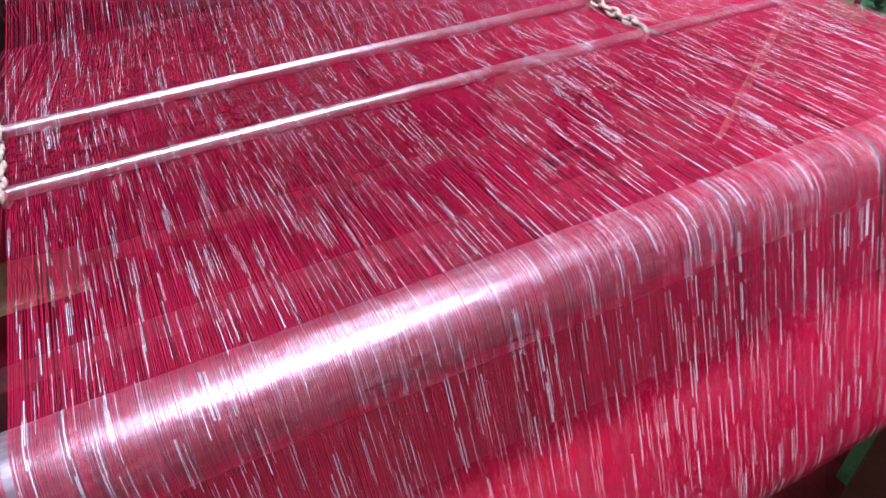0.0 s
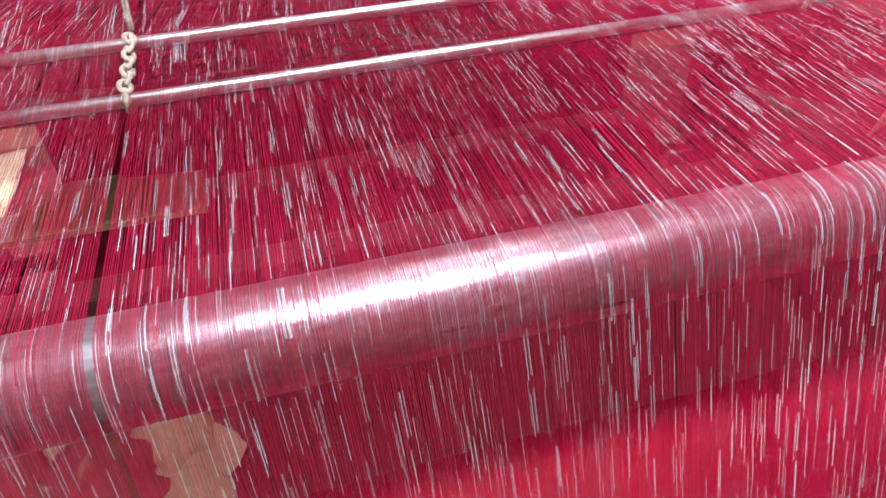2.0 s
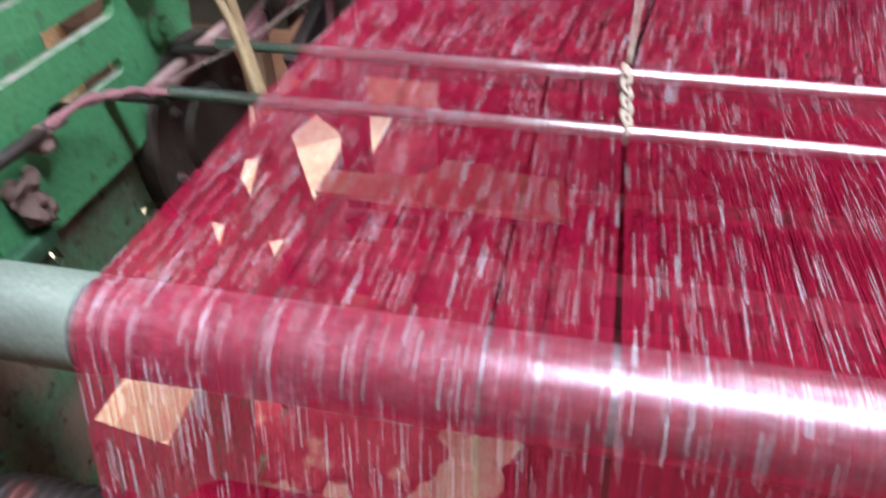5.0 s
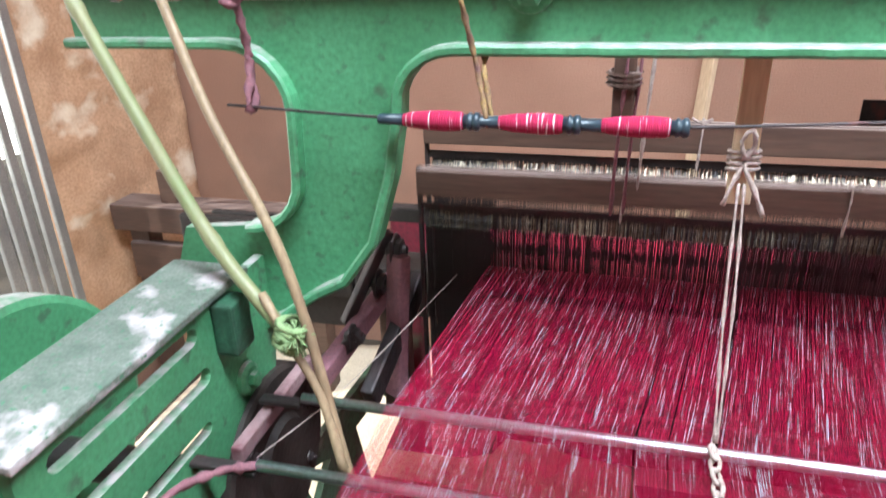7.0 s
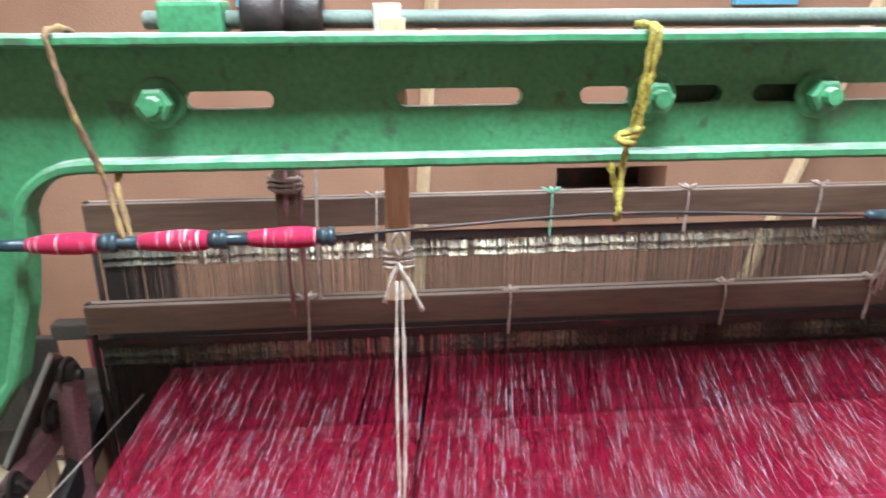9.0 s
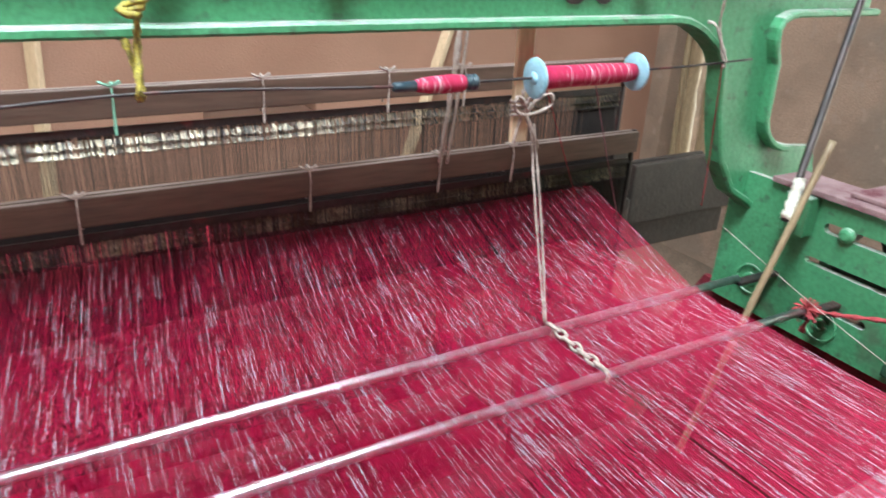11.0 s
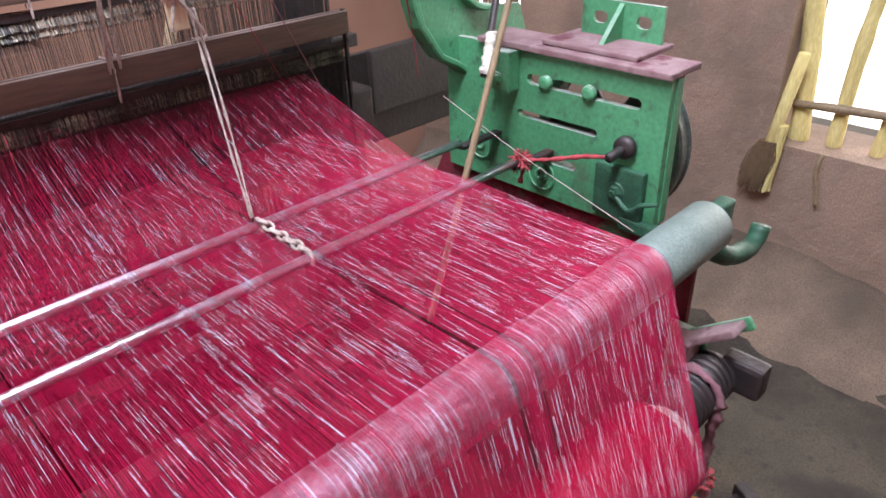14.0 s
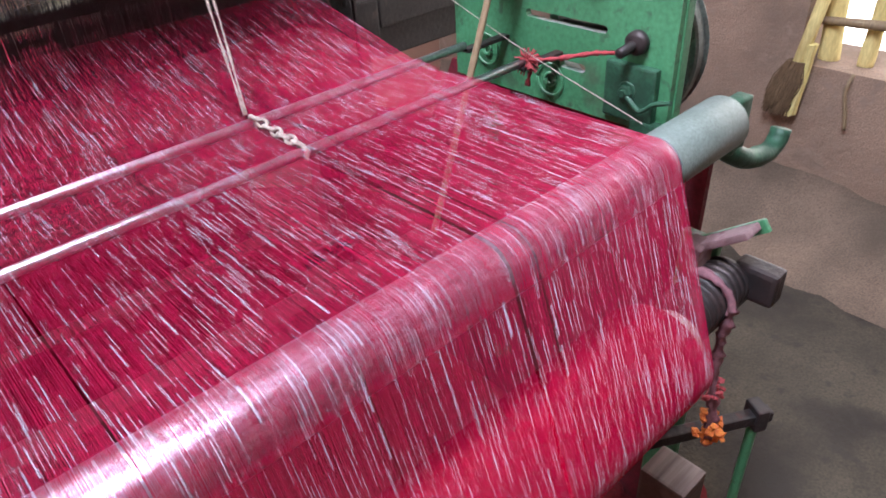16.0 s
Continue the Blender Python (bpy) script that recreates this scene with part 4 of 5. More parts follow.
for x in (-0.663, -0.563, -0.462):
    pirn(x, 1.2725, 0.097)
pirn(0.182, 1.2775, 0.097)
spool = empty("spool", "pale blue flanged spool wound with crimson yarn", "spool")
bm = bmesh.new()
lathe(bm, (0.37, PY, 1.277), (0.525, PY, 1.277), [(0, 0.013), (0.1, 0.0145), (0.3, 0.0135), (0.6, 0.014), (0.9, 0.0125), (1, 0.011)], 24)
uvl = bm.loops.layers.uv.new("UVMap")
for f in bm.faces:
    for lp in f.loops:
        lp[uvl].uv = (round(lp.vert.co.x * 700), math.atan2(lp.vert.co.z - 1.277, lp.vert.co.y - PY) * 0.012)
part("yarn", bm, PINK, spool, "", True)
for x in (0.364, 0.529):
    bm = bmesh.new()
    lathe(bm, (x - 0.002, PY, 1.277), (x + 0.002, PY, 1.277), [(0, 0.0235), (0.3, 0.025), (0.7, 0.025), (1, 0.0235)], 32)
    lathe(bm, (x - 0.0055, PY, 1.277), (x - 0.0021, PY, 1.277), [(0, 0.006), (1, 0.008)], 16)
    part("flange", bm, PALEBLUE, spool, "pale blue plastic flange", True)


def hanger(name, label, mat, xt, xb, zt, zb, r, seed, knotz=None, fold=False):
    bm = bmesh.new()
    pts = [(xt + 0.004, RY + 0.016, zt - 0.012), (xt, RY - 0.004, zt + 0.0045), (xt, RY - 0.043, zt + 0.003), (xt + (xb - xt) * 0.06, RY - 0.0465, zt - 0.012), (xt + (xb - xt) * 0.3, RY - 0.042, zt - (zt - zb) * 0.35), (xt + (xb - xt) * 0.65, PY + 0.008, zt - (zt - zb) * 0.7), (xb, PY - 0.003, zb + 0.006), (xb, PY - 0.001, zb - 0.005), (xb + 0.004, PY + 0.005, zb + 0.004), (xb - 0.006, PY + 0.02, zb + 0.05), (xb - 0.008, RY + 0.012, zt - 0.125)]
    tube(bm, spline(pts, 0.004), r, 8, 0.55, 0.2, seed)
    if fold:
        tube(bm, spline([(xt + 0.0055, RY - 0.004, zt + 0.0045), (xt + 0.0055, RY - 0.044, zt + 0.002), (xt + 0.003, RY - 0.046, zt - 0.03), (xt - 0.006, RY - 0.042, knotz)], 0.004), r, 8, 0.55, 0.2, seed + 1)
    if knotz:
        kx = xt + (xb - xt) * (zt - knotz) / (zt - zb)
        for k in range(3):
            tube(bm, [Vector((kx + 0.008 * math.cos(a) + 0.003 * k - 0.006, RY - 0.040 + 0.005 * math.sin(a), knotz + 0.004 * math.sin(a + k) + 0.003 * k)) for a in [i * math.pi / 6 for i in range(13)]], r * 1.05, 6, 0.5, 0.2, k)
    return tagged(link(name, bm, mat, smooth=True), label, "cord", "hanging cords")


hanger("hanging_cord", "dusty mauve cord hung over the green rail", DUSTROPE, -0.817, -0.822, 1.458, 1.282, 0.0042, 1, 1.392)
hanger("hanging_cord", "old brown and yellow cord hung over the rail", material("brown_yellow_cord", (0.36, 0.24, 0.07), (0.17, 0.09, 0.08), 0.9, 0, 60, 0.4, 500), -0.593, -0.56, 1.458, 1.273, 0.0026, 2)
hanger("hanging_cord", "bright yellow twisted nylon cord knotted over the rail", YELLOW, -0.074, -0.09, 1.458, 1.287, 0.0032, 3, 1.362, True)
hanger("hanging_cord", "thin white cord hung over the rail", ROPE, 0.66, 0.70, 1.458, 1.28, 0.0018, 4)

# shaft over the rail, with clamp, cam and paper ---------------------------------------------------------
shaft = empty("top_shaft", "long grey steel shaft above the green rail", "shaft")
bm = bmesh.new()
rod(bm, (-0.56, 0.6, 1.468), (1.05, 0.6, 1.468), 0.0095, 20)
part("bar", bm, PIPE, shaft, "", True)
bm = bmesh.new()
lathe(bm, (-0.457, 0.6, 1.472), (-0.375, 0.6, 1.472), [(0, 0.03), (0.05, 0.033), (0.48, 0.033), (0.5, 0.026), (0.55, 0.026), (0.58, 0.03), (0.95, 0.03), (1, 0.027)], 28)
rod(bm, (-0.405, 0.6, 1.49), (-0.405, 0.6, 1.525), 0.012, 12)
part("cam", bm, IRON, shaft, "dark cam drum", True)
bm = bmesh.new()
box(bm, -0.54, -0.475, 0.575, 0.625, 1.452, 1.487, 0.005)
box(bm, -0.523, -0.485, 0.585, 0.615, 1.486, 1.505, 0.004)
rod(bm, (-0.504, 0.6, 1.5), (-0.504, 0.6, 1.517), 0.009, 12)
part("bearing_block", bm, GREEN, shaft, "green bearing block")
bm = bmesh.new()
box(bm, -0.323, -0.293, 0.5885, 0.6115, 1.45, 1.484, 0.003)
part("paper_wrap", bm, WHITE, shaft, "white paper wrapped round the shaft")
for x in (-0.8, 0.95):
    bm = bmesh.new()
    box(bm, x - 0.02, x + 0.02, 0.508, 0.62, 1.43, 1.458, 0.004)
    part("bracket", bm, GREEN, shaft)
# cords from the shaft down to the heald frames
for i, (x, ya) in enumerate(((-0.425, 0.585), (-0.41, 0.592), (-0.395, 0.62), (0.33, 0.585), (0.342, 0.61), (0.35, 0.6))):
    bm = bmesh.new()
    tube(bm, spline([(x + 0.004, 0.6, 1.462), (x, ya, 1.33), (x - 0.006, ya + 0.015, 1.2), (x - 0.008, ya + 0.03, 1.12)], 0.01), 0.0021, 6, 0.5, 0.3, i)
    tagged(link("heald_cord", bm, DUSTROPE if i < 2 else ROPE, smooth=True), "frayed cord hanging from the shaft to the healds", "cord", "heald cords")
bm = bmesh.new()
box(bm, -0.44, -0.415, 0.59, 0.602, 1.24, 1.33, 0.003)
for k in range(3):
    tube(bm, [Vector((-0.428 + 0.017 * math.cos(a), 0.596 + 0.01 * math.sin(a), 1.30 - 0.006 * k + 0.003 * math.sin(a))) for a in [i * math.pi / 6 for i in range(13)]], 0.003, 6, 0.5, 0.3, k)
tagged(link("cord_toggle", bm, WOOD), "small dark wooden toggle bound with frayed cord", "toggle")

# cast size number on the web
for i, (ch, x) in enumerate((("5", 0.443), ("6", 0.487))):
    cu = bpy.data.curves.new("number", "FONT")
    cu.body, cu.size, cu.extrude, cu.align_x = ch, 0.082, 0.0016, "CENTER"
    tmp = new("number_tmp", cu)
    dg = bpy.context.evaluated_depsgraph_get()
    me = bpy.data.meshes.new_from_object(tmp.evaluated_get(dg))
    bpy.data.objects.remove(tmp)
    me.materials.clear()
    me.materials.append(IRON)
    ob = new("cast_numeral", me)
    ob.parent = loom
    ob["label"] = "cast numeral %s, paint worn to rusty iron" % ch
    ob.matrix_basis = pose(x, RY - 0.0016, 1.361, 90, 0, 0)

# front of the loom: sley, cloth and breast beam -------------------------------------------------
sley = empty("sley", "dark oiled wooden sley with shuttle boxes", "sley")
bm = bmesh.new()
box(bm, -0.86, 0.90, 0.79, 0.87, 0.84, 0.93, 0.006)
part("race_board", bm, GREASE, sley)
for xa, xb in ((-1.2, -0.87), (0.91, 1.24)):
    for nm, b in (("box_wall", (0.80, 0.815, 0.86, 1.0)), ("box_floor", (0.815, 0.90, 0.79, 0.86)), ("box_wall", (0.90, 0.915, 0.83, 0.97))):
        bm = bmesh.new()
        box(bm, xa, xb, *b, 0.004)
        part(nm, bm, GREASE, sley)
bm = bmesh.new()
box(bm, -0.80, 0.85, 0.76, 0.785, 1.03, 1.055, 0.003)
part("reed_cap", bm, GREASE, sley)
verts, faces = [], []
for i in range(420):
    x = -0.72 + 1.46 * i / 419
    b = len(verts)
    for z in (0.93, 1.032):
        verts += [(x - 0.0004, 0.768, z), (x + 0.0004, 0.768, z), (x, 0.778, z)]
    faces += [(b, b + 1, b + 4, b + 3), (b + 1, b + 2, b + 5, b + 4), (b + 2, b, b + 3, b + 5)]
me = bpy.data.meshes.new("reed")
me.from_pydata(verts, [], faces)
me.materials.append(IRON)
reed = new("reed", me)
reed.parent = sley
tagged(reed, "row of fine steel reed wires", kind="stuff")
for x in (-0.8, 0.85):
    bm = bmesh.new()
    box(bm, x - 0.025, x + 0.025, 0.80, 0.84, 0.62, 0.84, 0.004)
    part("sword", bm, WOOD, sley)
bm = bmesh.new()
box(bm, -0.655, 0.655, 0.70, 1.02, 0.952, 0.955)
box(bm, -0.655, 0.655, 1.062, 1.066, 0.35, 0.95)
tagged(link("woven_cloth", bm, material("crimson_cloth", (0.42, 0.008, 0.045), (0.36, 0.006, 0.04), 0.85, 0, 40, 0.3, 900)), "finished crimson cloth running down over the breast beam", "cloth")
breast = empty("breast_beam", "green breast beam across the loom front", "beam")
bm = bmesh.new()
box(bm, -0.86, 0.87, 0.985, 1.058, 0.85, 0.948, 0.01)
part("beam", bm, LINTGREEN, breast)
for x in (-0.84, 0.85):
    bm = bmesh.new()
    box(bm, x - 0.03, x + 0.03, 1.0, 1.05, 0.0, 0.85, 0.006)
    part("leg", bm, LINTGREEN, breast)
croll = empty("cloth_roller", "crimson cloth wound on a low front roller", "roller")
bm = bmesh.new()
rod(bm, (-0.66, 0.93, 0.30), (0.66, 0.93, 0.30), 0.085, 36)
part("cloth_roll", bm, material("rolled_cloth", (0.36, 0.008, 0.045), (0.30, 0.006, 0.035), 0.85, 0, 40, 0.3, 900), croll, "", True)
bm = bmesh.new()
rod(bm, (-0.85, 0.93, 0.30), (0.85, 0.93, 0.30), 0.02, 16)
part("axle", bm, IRON, croll, "", True)
# dark red that puts the shade under the warp into the colour
SHADERED = material("dark_red_shade", (0.16, 0.012, 0.025), (0.08, 0.02, 0.025), 0.95, 0, 20, 0.5, 200)
# low cross beams under the warp
for y, z in ((0.62, 0.42),):
    bm = bmesh.new()
    box(bm, -0.85, 0.86, y - 0.03, y + 0.03, z - 0.04, z + 0.04, 0.006)
    tagged(link("cross_beam", bm, SHADERED), "cross beam between the loom sides, shade put into its dark red", "beam", "cross beams")
bm = bmesh.new()
plate(bm, [[(-0.86, 0.80), (-0.347, 0.798), (-0.357, 0.929), (-0.5, 0.945), (-0.515, 0.964), (-0.618, 0.965), (-0.64, 0.91), (-0.70, 0.885), (-0.86, 0.88)]], "y", 0.0, 0.012)
bmesh.ops.transform(bm, matrix=Matrix(((1, 0, 0, 0), (0, 0, 1, 0), (0, 1, 0, 0.445), (0, 0, 0, 1))), verts=bm.verts)
bmesh.ops.recalc_face_normals(bm, faces=bm.faces[:])
tagged(link("shelf_board", bm, PALE), "pale broken board fixed inside the loom side", "board")

# things lying on the floor under the warp
rg = random.Random(21)


def lump(name, label, cat, mat, c, r, flat, seed, rough=0.25):
    bm = bmesh.new()
    bmesh.ops.create_icosphere(bm, subdivisions=4, radius=1)
    for v in bm.verts:
        n = v.co.normalized()
        k = 1 + rough * noise.noise(n * 1.7 + Vector((seed, 0, 0))) + rough * 0.5 * noise.noise(n * 5 + Vector((0, seed, 0)))
        v.co = Vector((n.x * r * k, n.y * r * k, max(-0.02, n.z * r * flat * k))) + Vector(c)
    return tagged(link(name, bm, mat, smooth=True), label, cat)


LINT = material("red_lint", (0.36, 0.05, 0.06), (0.24, 0.04, 0.045), 0.97, 0, 18, 0.6, 160, stain=(0.42, 0.28, 0.2), stain_at=0.6)
STONE = material("pale_stone", (0.50, 0.40, 0.28), (0.40, 0.31, 0.21), 0.95, 0, 14, 0.5, 120)
lump("lint_heap", "heap of red dusty lint on the floor under the warp", "lint", LINT, (-0.86, 0.53, 0.0), 0.16, 0.6, 3.0, 0.5)
lump("lint_heap", "low heap of red lint under the loom", "lint", LINT, (-0.67, 0.53, 0.0), 0.15, 0.55, 8.0, 0.5)
lump("sand_layer", "pale dusty sand spread under the loom", "sand", STONE, (-0.75, 0.5, 0.0), 0.36, 0.06, 13.0, 0.2)
lump("stone", "rounded pale stone lying under the warp", "stone", STONE, (-0.53, 0.64, 0.0), 0.085, 0.7, 1.0)
lump("stone", "rounded pale stone lying under the warp", "stone", STONE, (-0.48, 0.46, 0.0), 0.085, 0.6, 2.0)
# the next two dark covers paint shade over the pale floor
lump("lint_layer", "dark red cover that paints shade on the floor before the loom", "lint", SHADERED, (0.38, 1.22, 0.0), 0.95, 0.05, 4.0, 0.25)
lump("lint_layer", "dark red cover that paints shade on the floor by the mud wall", "lint", SHADERED, (-0.62, 1.55, 0.0), 0.44, 0.1, 6.0, 0.2)
lump("lint_layer", "thick layer of crimson lint on the floor under the warp", "lint", material("crimson_lint", (0.18, 0.005, 0.011), (0.12, 0.005, 0.009), 0.97, 0, 12, 0.6, 160), (0.34, 0.46, 0.0), 0.76, 0.09, 11.0, 0.3)
# pale floor sheet added so the frame openings show as bright patches
sheet_bm = bmesh.new()
bmesh.ops.create_grid(sheet_bm, x_segments=40, y_segments=50, size=1, matrix=Matrix.Translation((-1.42, 0.97, 0.03)) @ Matrix.Diagonal((0.42, 0.95, 1, 1)))
for v in sheet_bm.verts:
    v.co.z += 0.014 * noise.noise(v.co * 6) + 0.006 * noise.noise(v.co * 19)
ext = bmesh.ops.extrude_face_region(sheet_bm, geom=sheet_bm.faces[:])
bmesh.ops.translate(sheet_bm, vec=(0, 0, -0.004), verts=[g for g in ext["geom"] if isinstance(g, bmesh.types.BMVert)])
bmesh.ops.recalc_face_normals(sheet_bm, faces=sheet_bm.faces[:])
tagged(link("sacking_sheet", sheet_bm, material("bright_patch_pale", (0.80, 0.71, 0.54), (0.70, 0.59, 0.42), 0.9, 0, 10, 0.3, 200), smooth=True), "pale sheet added on the floor to read as bright patches", "sheet")
lump("stone", "pale flat stone lying beside the loom", "stone", STONE, (-1.15, 0.55, 0.0), 0.16, 0.35, 5.0)

for k in range(14):
    a, b, c = rg.uniform(-1.02, -0.90), rg.uniform(-0.12, 0.12), rg.uniform(0.012, 0.03)
    bm = bmesh.new()
    box(bm, -0.007, 0.007, -0.006, 0.006, -0.12, 0.12, 0.002, pose(a, b, c, rg.uniform(86, 94), 0, rg.uniform(0, 180)))
    tagged(link("scrap_stick", bm, WOOD if k % 2 else GRIMY), "short dusty scrap stick in the litter by the loom foot", "stick", "scrap sticks")
# bamboo poles leaning on the left of the loom ----------------------------------------------------


def cane(name, label, mat, pts, r, every, seed):
    """A bamboo pole with swollen nodes."""
    line = spline(pts, 0.012)
    bm = bmesh.new()
    rings, n, s = [], 12, 0.0
    for i, p in enumerate(line):
        if i:
            s += (p - line[i - 1]).length
        d = (line[min(i + 1, len(line) - 1)] - line[max(i - 1, 0)]).normalized()
        rot = d.to_track_quat("Z", "Y").to_matrix()
        u = (s / every) % 1
        rr = r * (1 + 0.22 * math.exp(-((min(u, 1 - u) * every / 0.006) ** 2))) * (1 - 0.1 * i / len(line))
        rings.append([bm.verts.new(p + rot @ Vector((rr * math.cos(2 * math.pi * k / n), rr * math.sin(2 * math.pi * k / n), 0))) for k in range(n)])
    for a, b in zip(rings, rings[1:]):
        for k in range(n):
            bm.faces.new((a[k], a[(k + 1) % n], b[(k + 1) % n], b[k]))
    bm.faces.new(rings[0][::-1])
    bm.faces.new(rings[-1])
    return tagged(link(name, bm, mat, smooth=True), label, "bamboo pole", "bamboo poles")


brown_pole = cane("bamboo_pole", "slender dry brown bamboo pole leaning on the rail", BAMBOO, [(-0.69, 0.33, 0.90), (-0.7556, 0.37, 1.133), (-0.845, 0.41, 1.289), (-0.915, 0.445, 1.4435), (-0.985, 0.462, 1.60), (-1.03, 0.47, 1.72)], 0.0058, 0.17, 1)
green_pole = cane("bamboo_pole", "green bamboo pole leaning on the loom rail", GREENCANE, [(-0.757, 0.358, 1.055), (-0.873, 0.40, 1.17), (-1.027, 0.44, 1.447), (-1.11, 0.46, 1.62), (-1.16, 0.47, 1.72)], 0.0082, 0.14, 2)
thin_pole = cane("bamboo_pole", "thin dry stick tied to a green bamboo pole", BAMBOO, [(-0.69, 0.315, 0.925), (-0.72, 0.34, 1.0), (-0.757, 0.352, 1.058), (-0.79, 0.37, 1.10)], 0.0052, 0.2, 3)
bm = bmesh.new()
for k in range(5):
    tube(bm, [Vector((-0.757 + 0.015 * math.cos(a) + 0.002 * k, 0.356 + 0.015 * math.sin(a), 1.05 + 0.006 * k - 0.004 * math.cos(a))) for a in [i * math.pi / 6 for i in range(13)]], 0.0036, 6, 0.5, 0.3, k)
for k in range(60):
    c = Vector((-0.745, 0.35, 1.062))
    d = Vector((rg.gauss(0.5, 1), rg.gauss(-0.3, 1), rg.gauss(0.3, 1))).normalized()
    tube(bm, [c, c + d * 0.012, c + d * 0.021 + Vector((0, 0, -0.003))], 0.0012, 4)
binding = tagged(link("green_cord_binding", bm, material("green_cord", (0.30, 0.42, 0.2), (0.2, 0.3, 0.13), 0.85, 0, 150, 0.4, 500), smooth=True), "pale green cord wound round the bamboo joint", "cord")

# stick with cloth tape on the right
stick = empty("bamboo_stick", "bamboo stick leaning through the warp threads", "stick")
bm = bmesh.new()
tube(bm, [Vector((0.612, 0.325, 0.70)).lerp(Vector((0.815, 0.335, 1.185)), k / 30) for k in range(31)], 0.0052, 10, 0, 0.06, 4)
part("cane", bm, BAMBOO, stick, "", True)
bm = bmesh.new()
tube(bm, [Vector((0.765, 0.345, 1.065)).lerp(Vector((1.02, 0.462, 1.52)), k / 20) for k in range(21)], 0.006, 10)
part("dark_rod", bm, IRON, stick, "black painted upper rod", True)
bm = bmesh.new()
tape = [Vector((0.765, 0.345, 1.065)).lerp(Vector((1.02, 0.462, 1.52)), 0.005 + 0.005 * k) for k in range(26)]
tube(bm, [p + Vector((0.0008 * math.sin(1.7 * k), -0.002, 0)) for k, p in enumerate(tape)], 0.0085, 12, 0, 0.22, 5)
part("cloth_tape", bm, WHITE, stick, "grey white cloth tape wrapped round the joint", True)

# loose single threads
for nm, lab, mt, pts, r in (
    ("loose_thread", "single white thread from the frame to the roller", ROPE, [(0.80, 0.47, 1.0), (0.75, 0.25, 0.965), (0.70, 0.03, 0.941)], 0.0007),
    ("loose_thread", "brown yarn running down from the spool to the warp", DUSTROPE, [(0.462, 0.458, 1.265), (0.53, 0.49, 1.15), (0.62, 0.53, 1.0)], 0.0009),
    ("loose_thread", "red yarn hanging from the rail to the side bolt", REDROPE, [(0.70, 0.46, 1.28), (0.765, 0.50, 1.10), (0.78, 0.51, 1.03)], 0.0011),
    ("loose_thread", "red yarn hanging from the healds to the warp", REDROPE, [(0.47, 0.60, 1.28), (0.56, 0.60, 1.08), (0.61, 0.61, 0.98)], 0.0008),
    ("loose_thread", "fine white yarn stretched beside the warp edge", ROPE, [(-0.64, 0.66, 1.0), (-0.72, 0.42, 0.96), (-0.77, 0.28, 0.955)], 0.0006),
    ("loose_thread", "red yarn hanging down from the roller pipe", REDROPE, [(0.70, -0.035, 0.90), (0.705, -0.04, 0.82), (0.715, -0.055, 0.72)], 0.0007),
):
    bm = bmesh.new()
    tube(bm, spline(pts, 0.02), r, 5)
    tagged(link(nm, bm, mt, smooth=True), lab, "thread", "loose threads")

# left machinery
lw = empty("loom_pulley", "solid green painted loom pulley disc", "pulley")
bm = bmesh.new()
lathe(bm, (-1.17, 0.33, 0.86), (-1.12, 0.33, 0.86), [(0, 0.19), (0.1, 0.2), (0.9, 0.2), (1, 0.19)], 48)
part("disc", bm, GREEN, lw)
bm = bmesh.new()
rod(bm, (-1.2, 0.33, 0.86), (-0.87, 0.33, 0.86), 0.025, 18)
part("hub", bm, IRON, lw, "", True)
pick = empty("picking_gear", "dusty mauve and black picking levers by the healds", "lever")
for nm, mt, a, b, w, h in (
    ("lever", DUSTROPE, (-0.80, 0.50, 0.90), (-0.755, 0.72, 0.96), 0.022, 0.03),
    ("lever", IRON, (-0.74, 0.52, 0.86), (-0.72, 0.72, 0.95), 0.02, 0.04),
    ("lever", DUSTROPE, (-0.735, 0.62, 0.80), (-0.725, 0.64, 1.03), 0.03, 0.022),
    ("link_bar", IRON, (-0.83, 0.55, 0.88), (-0.76, 0.56, 0.94), 0.02, 0.02),
    ("link_bar", IRON, (-0.80, 0.60, 0.93), (-0.745, 0.66, 1.06), 0.016, 0.016),
):
    A, B = Vector(a), Vector(b)
    bm = bmesh.new()
    m = Matrix.Translation((A + B) / 2) @ (B - A).to_track_quat("Z", "Y").to_matrix().to_4x4()
    box(bm, -w / 2, w / 2, -h / 2, h / 2, -(B - A).length / 2, (B - A).length / 2, 0.004, m)
    part(nm, bm, mt, pick)
for c, r in (((-0.775, 0.56, 0.935), 0.013), ((-0.79, 0.60, 0.92), 0.012), ((-0.735, 0.655, 1.03), 0.018), ((-0.76, 0.64, 0.98), 0.016)):
    bm = bmesh.new()
    nut(bm, c, "x", r, 0.012)
    bmesh.ops.create_icosphere(bm, subdivisions=2, radius=r * 0.9, matrix=Matrix.Translation(c))
    part("nut", bm, IRON, pick)

# mud skirting that slopes from the right wall into the floor
bm = bmesh.new()
rows_ = []
for i in range(91):
    y = -1.99 + 3.98 * i / 90
    line = []
    for j in range(25):
        u = j / 24
        a = u * math.pi / 2
        p = Vector((2.155 - 0.34 * (1 - math.cos(a)), y, 0.24 * (1 - math.sin(a)) - 0.004))
        d = 0.03 * noise.noise(p * 3.1) + 0.012 * noise.noise(p * 9)
        line.append(bm.verts.new(p + Vector((-d, 0, d * 0.7)) * math.sin(2 * a)))
    rows_.append(line)
for a, b in zip(rows_, rows_[1:]):
    for j in range(24):
        bm.faces.new((a[j], a[j + 1], b[j + 1], b[j]))
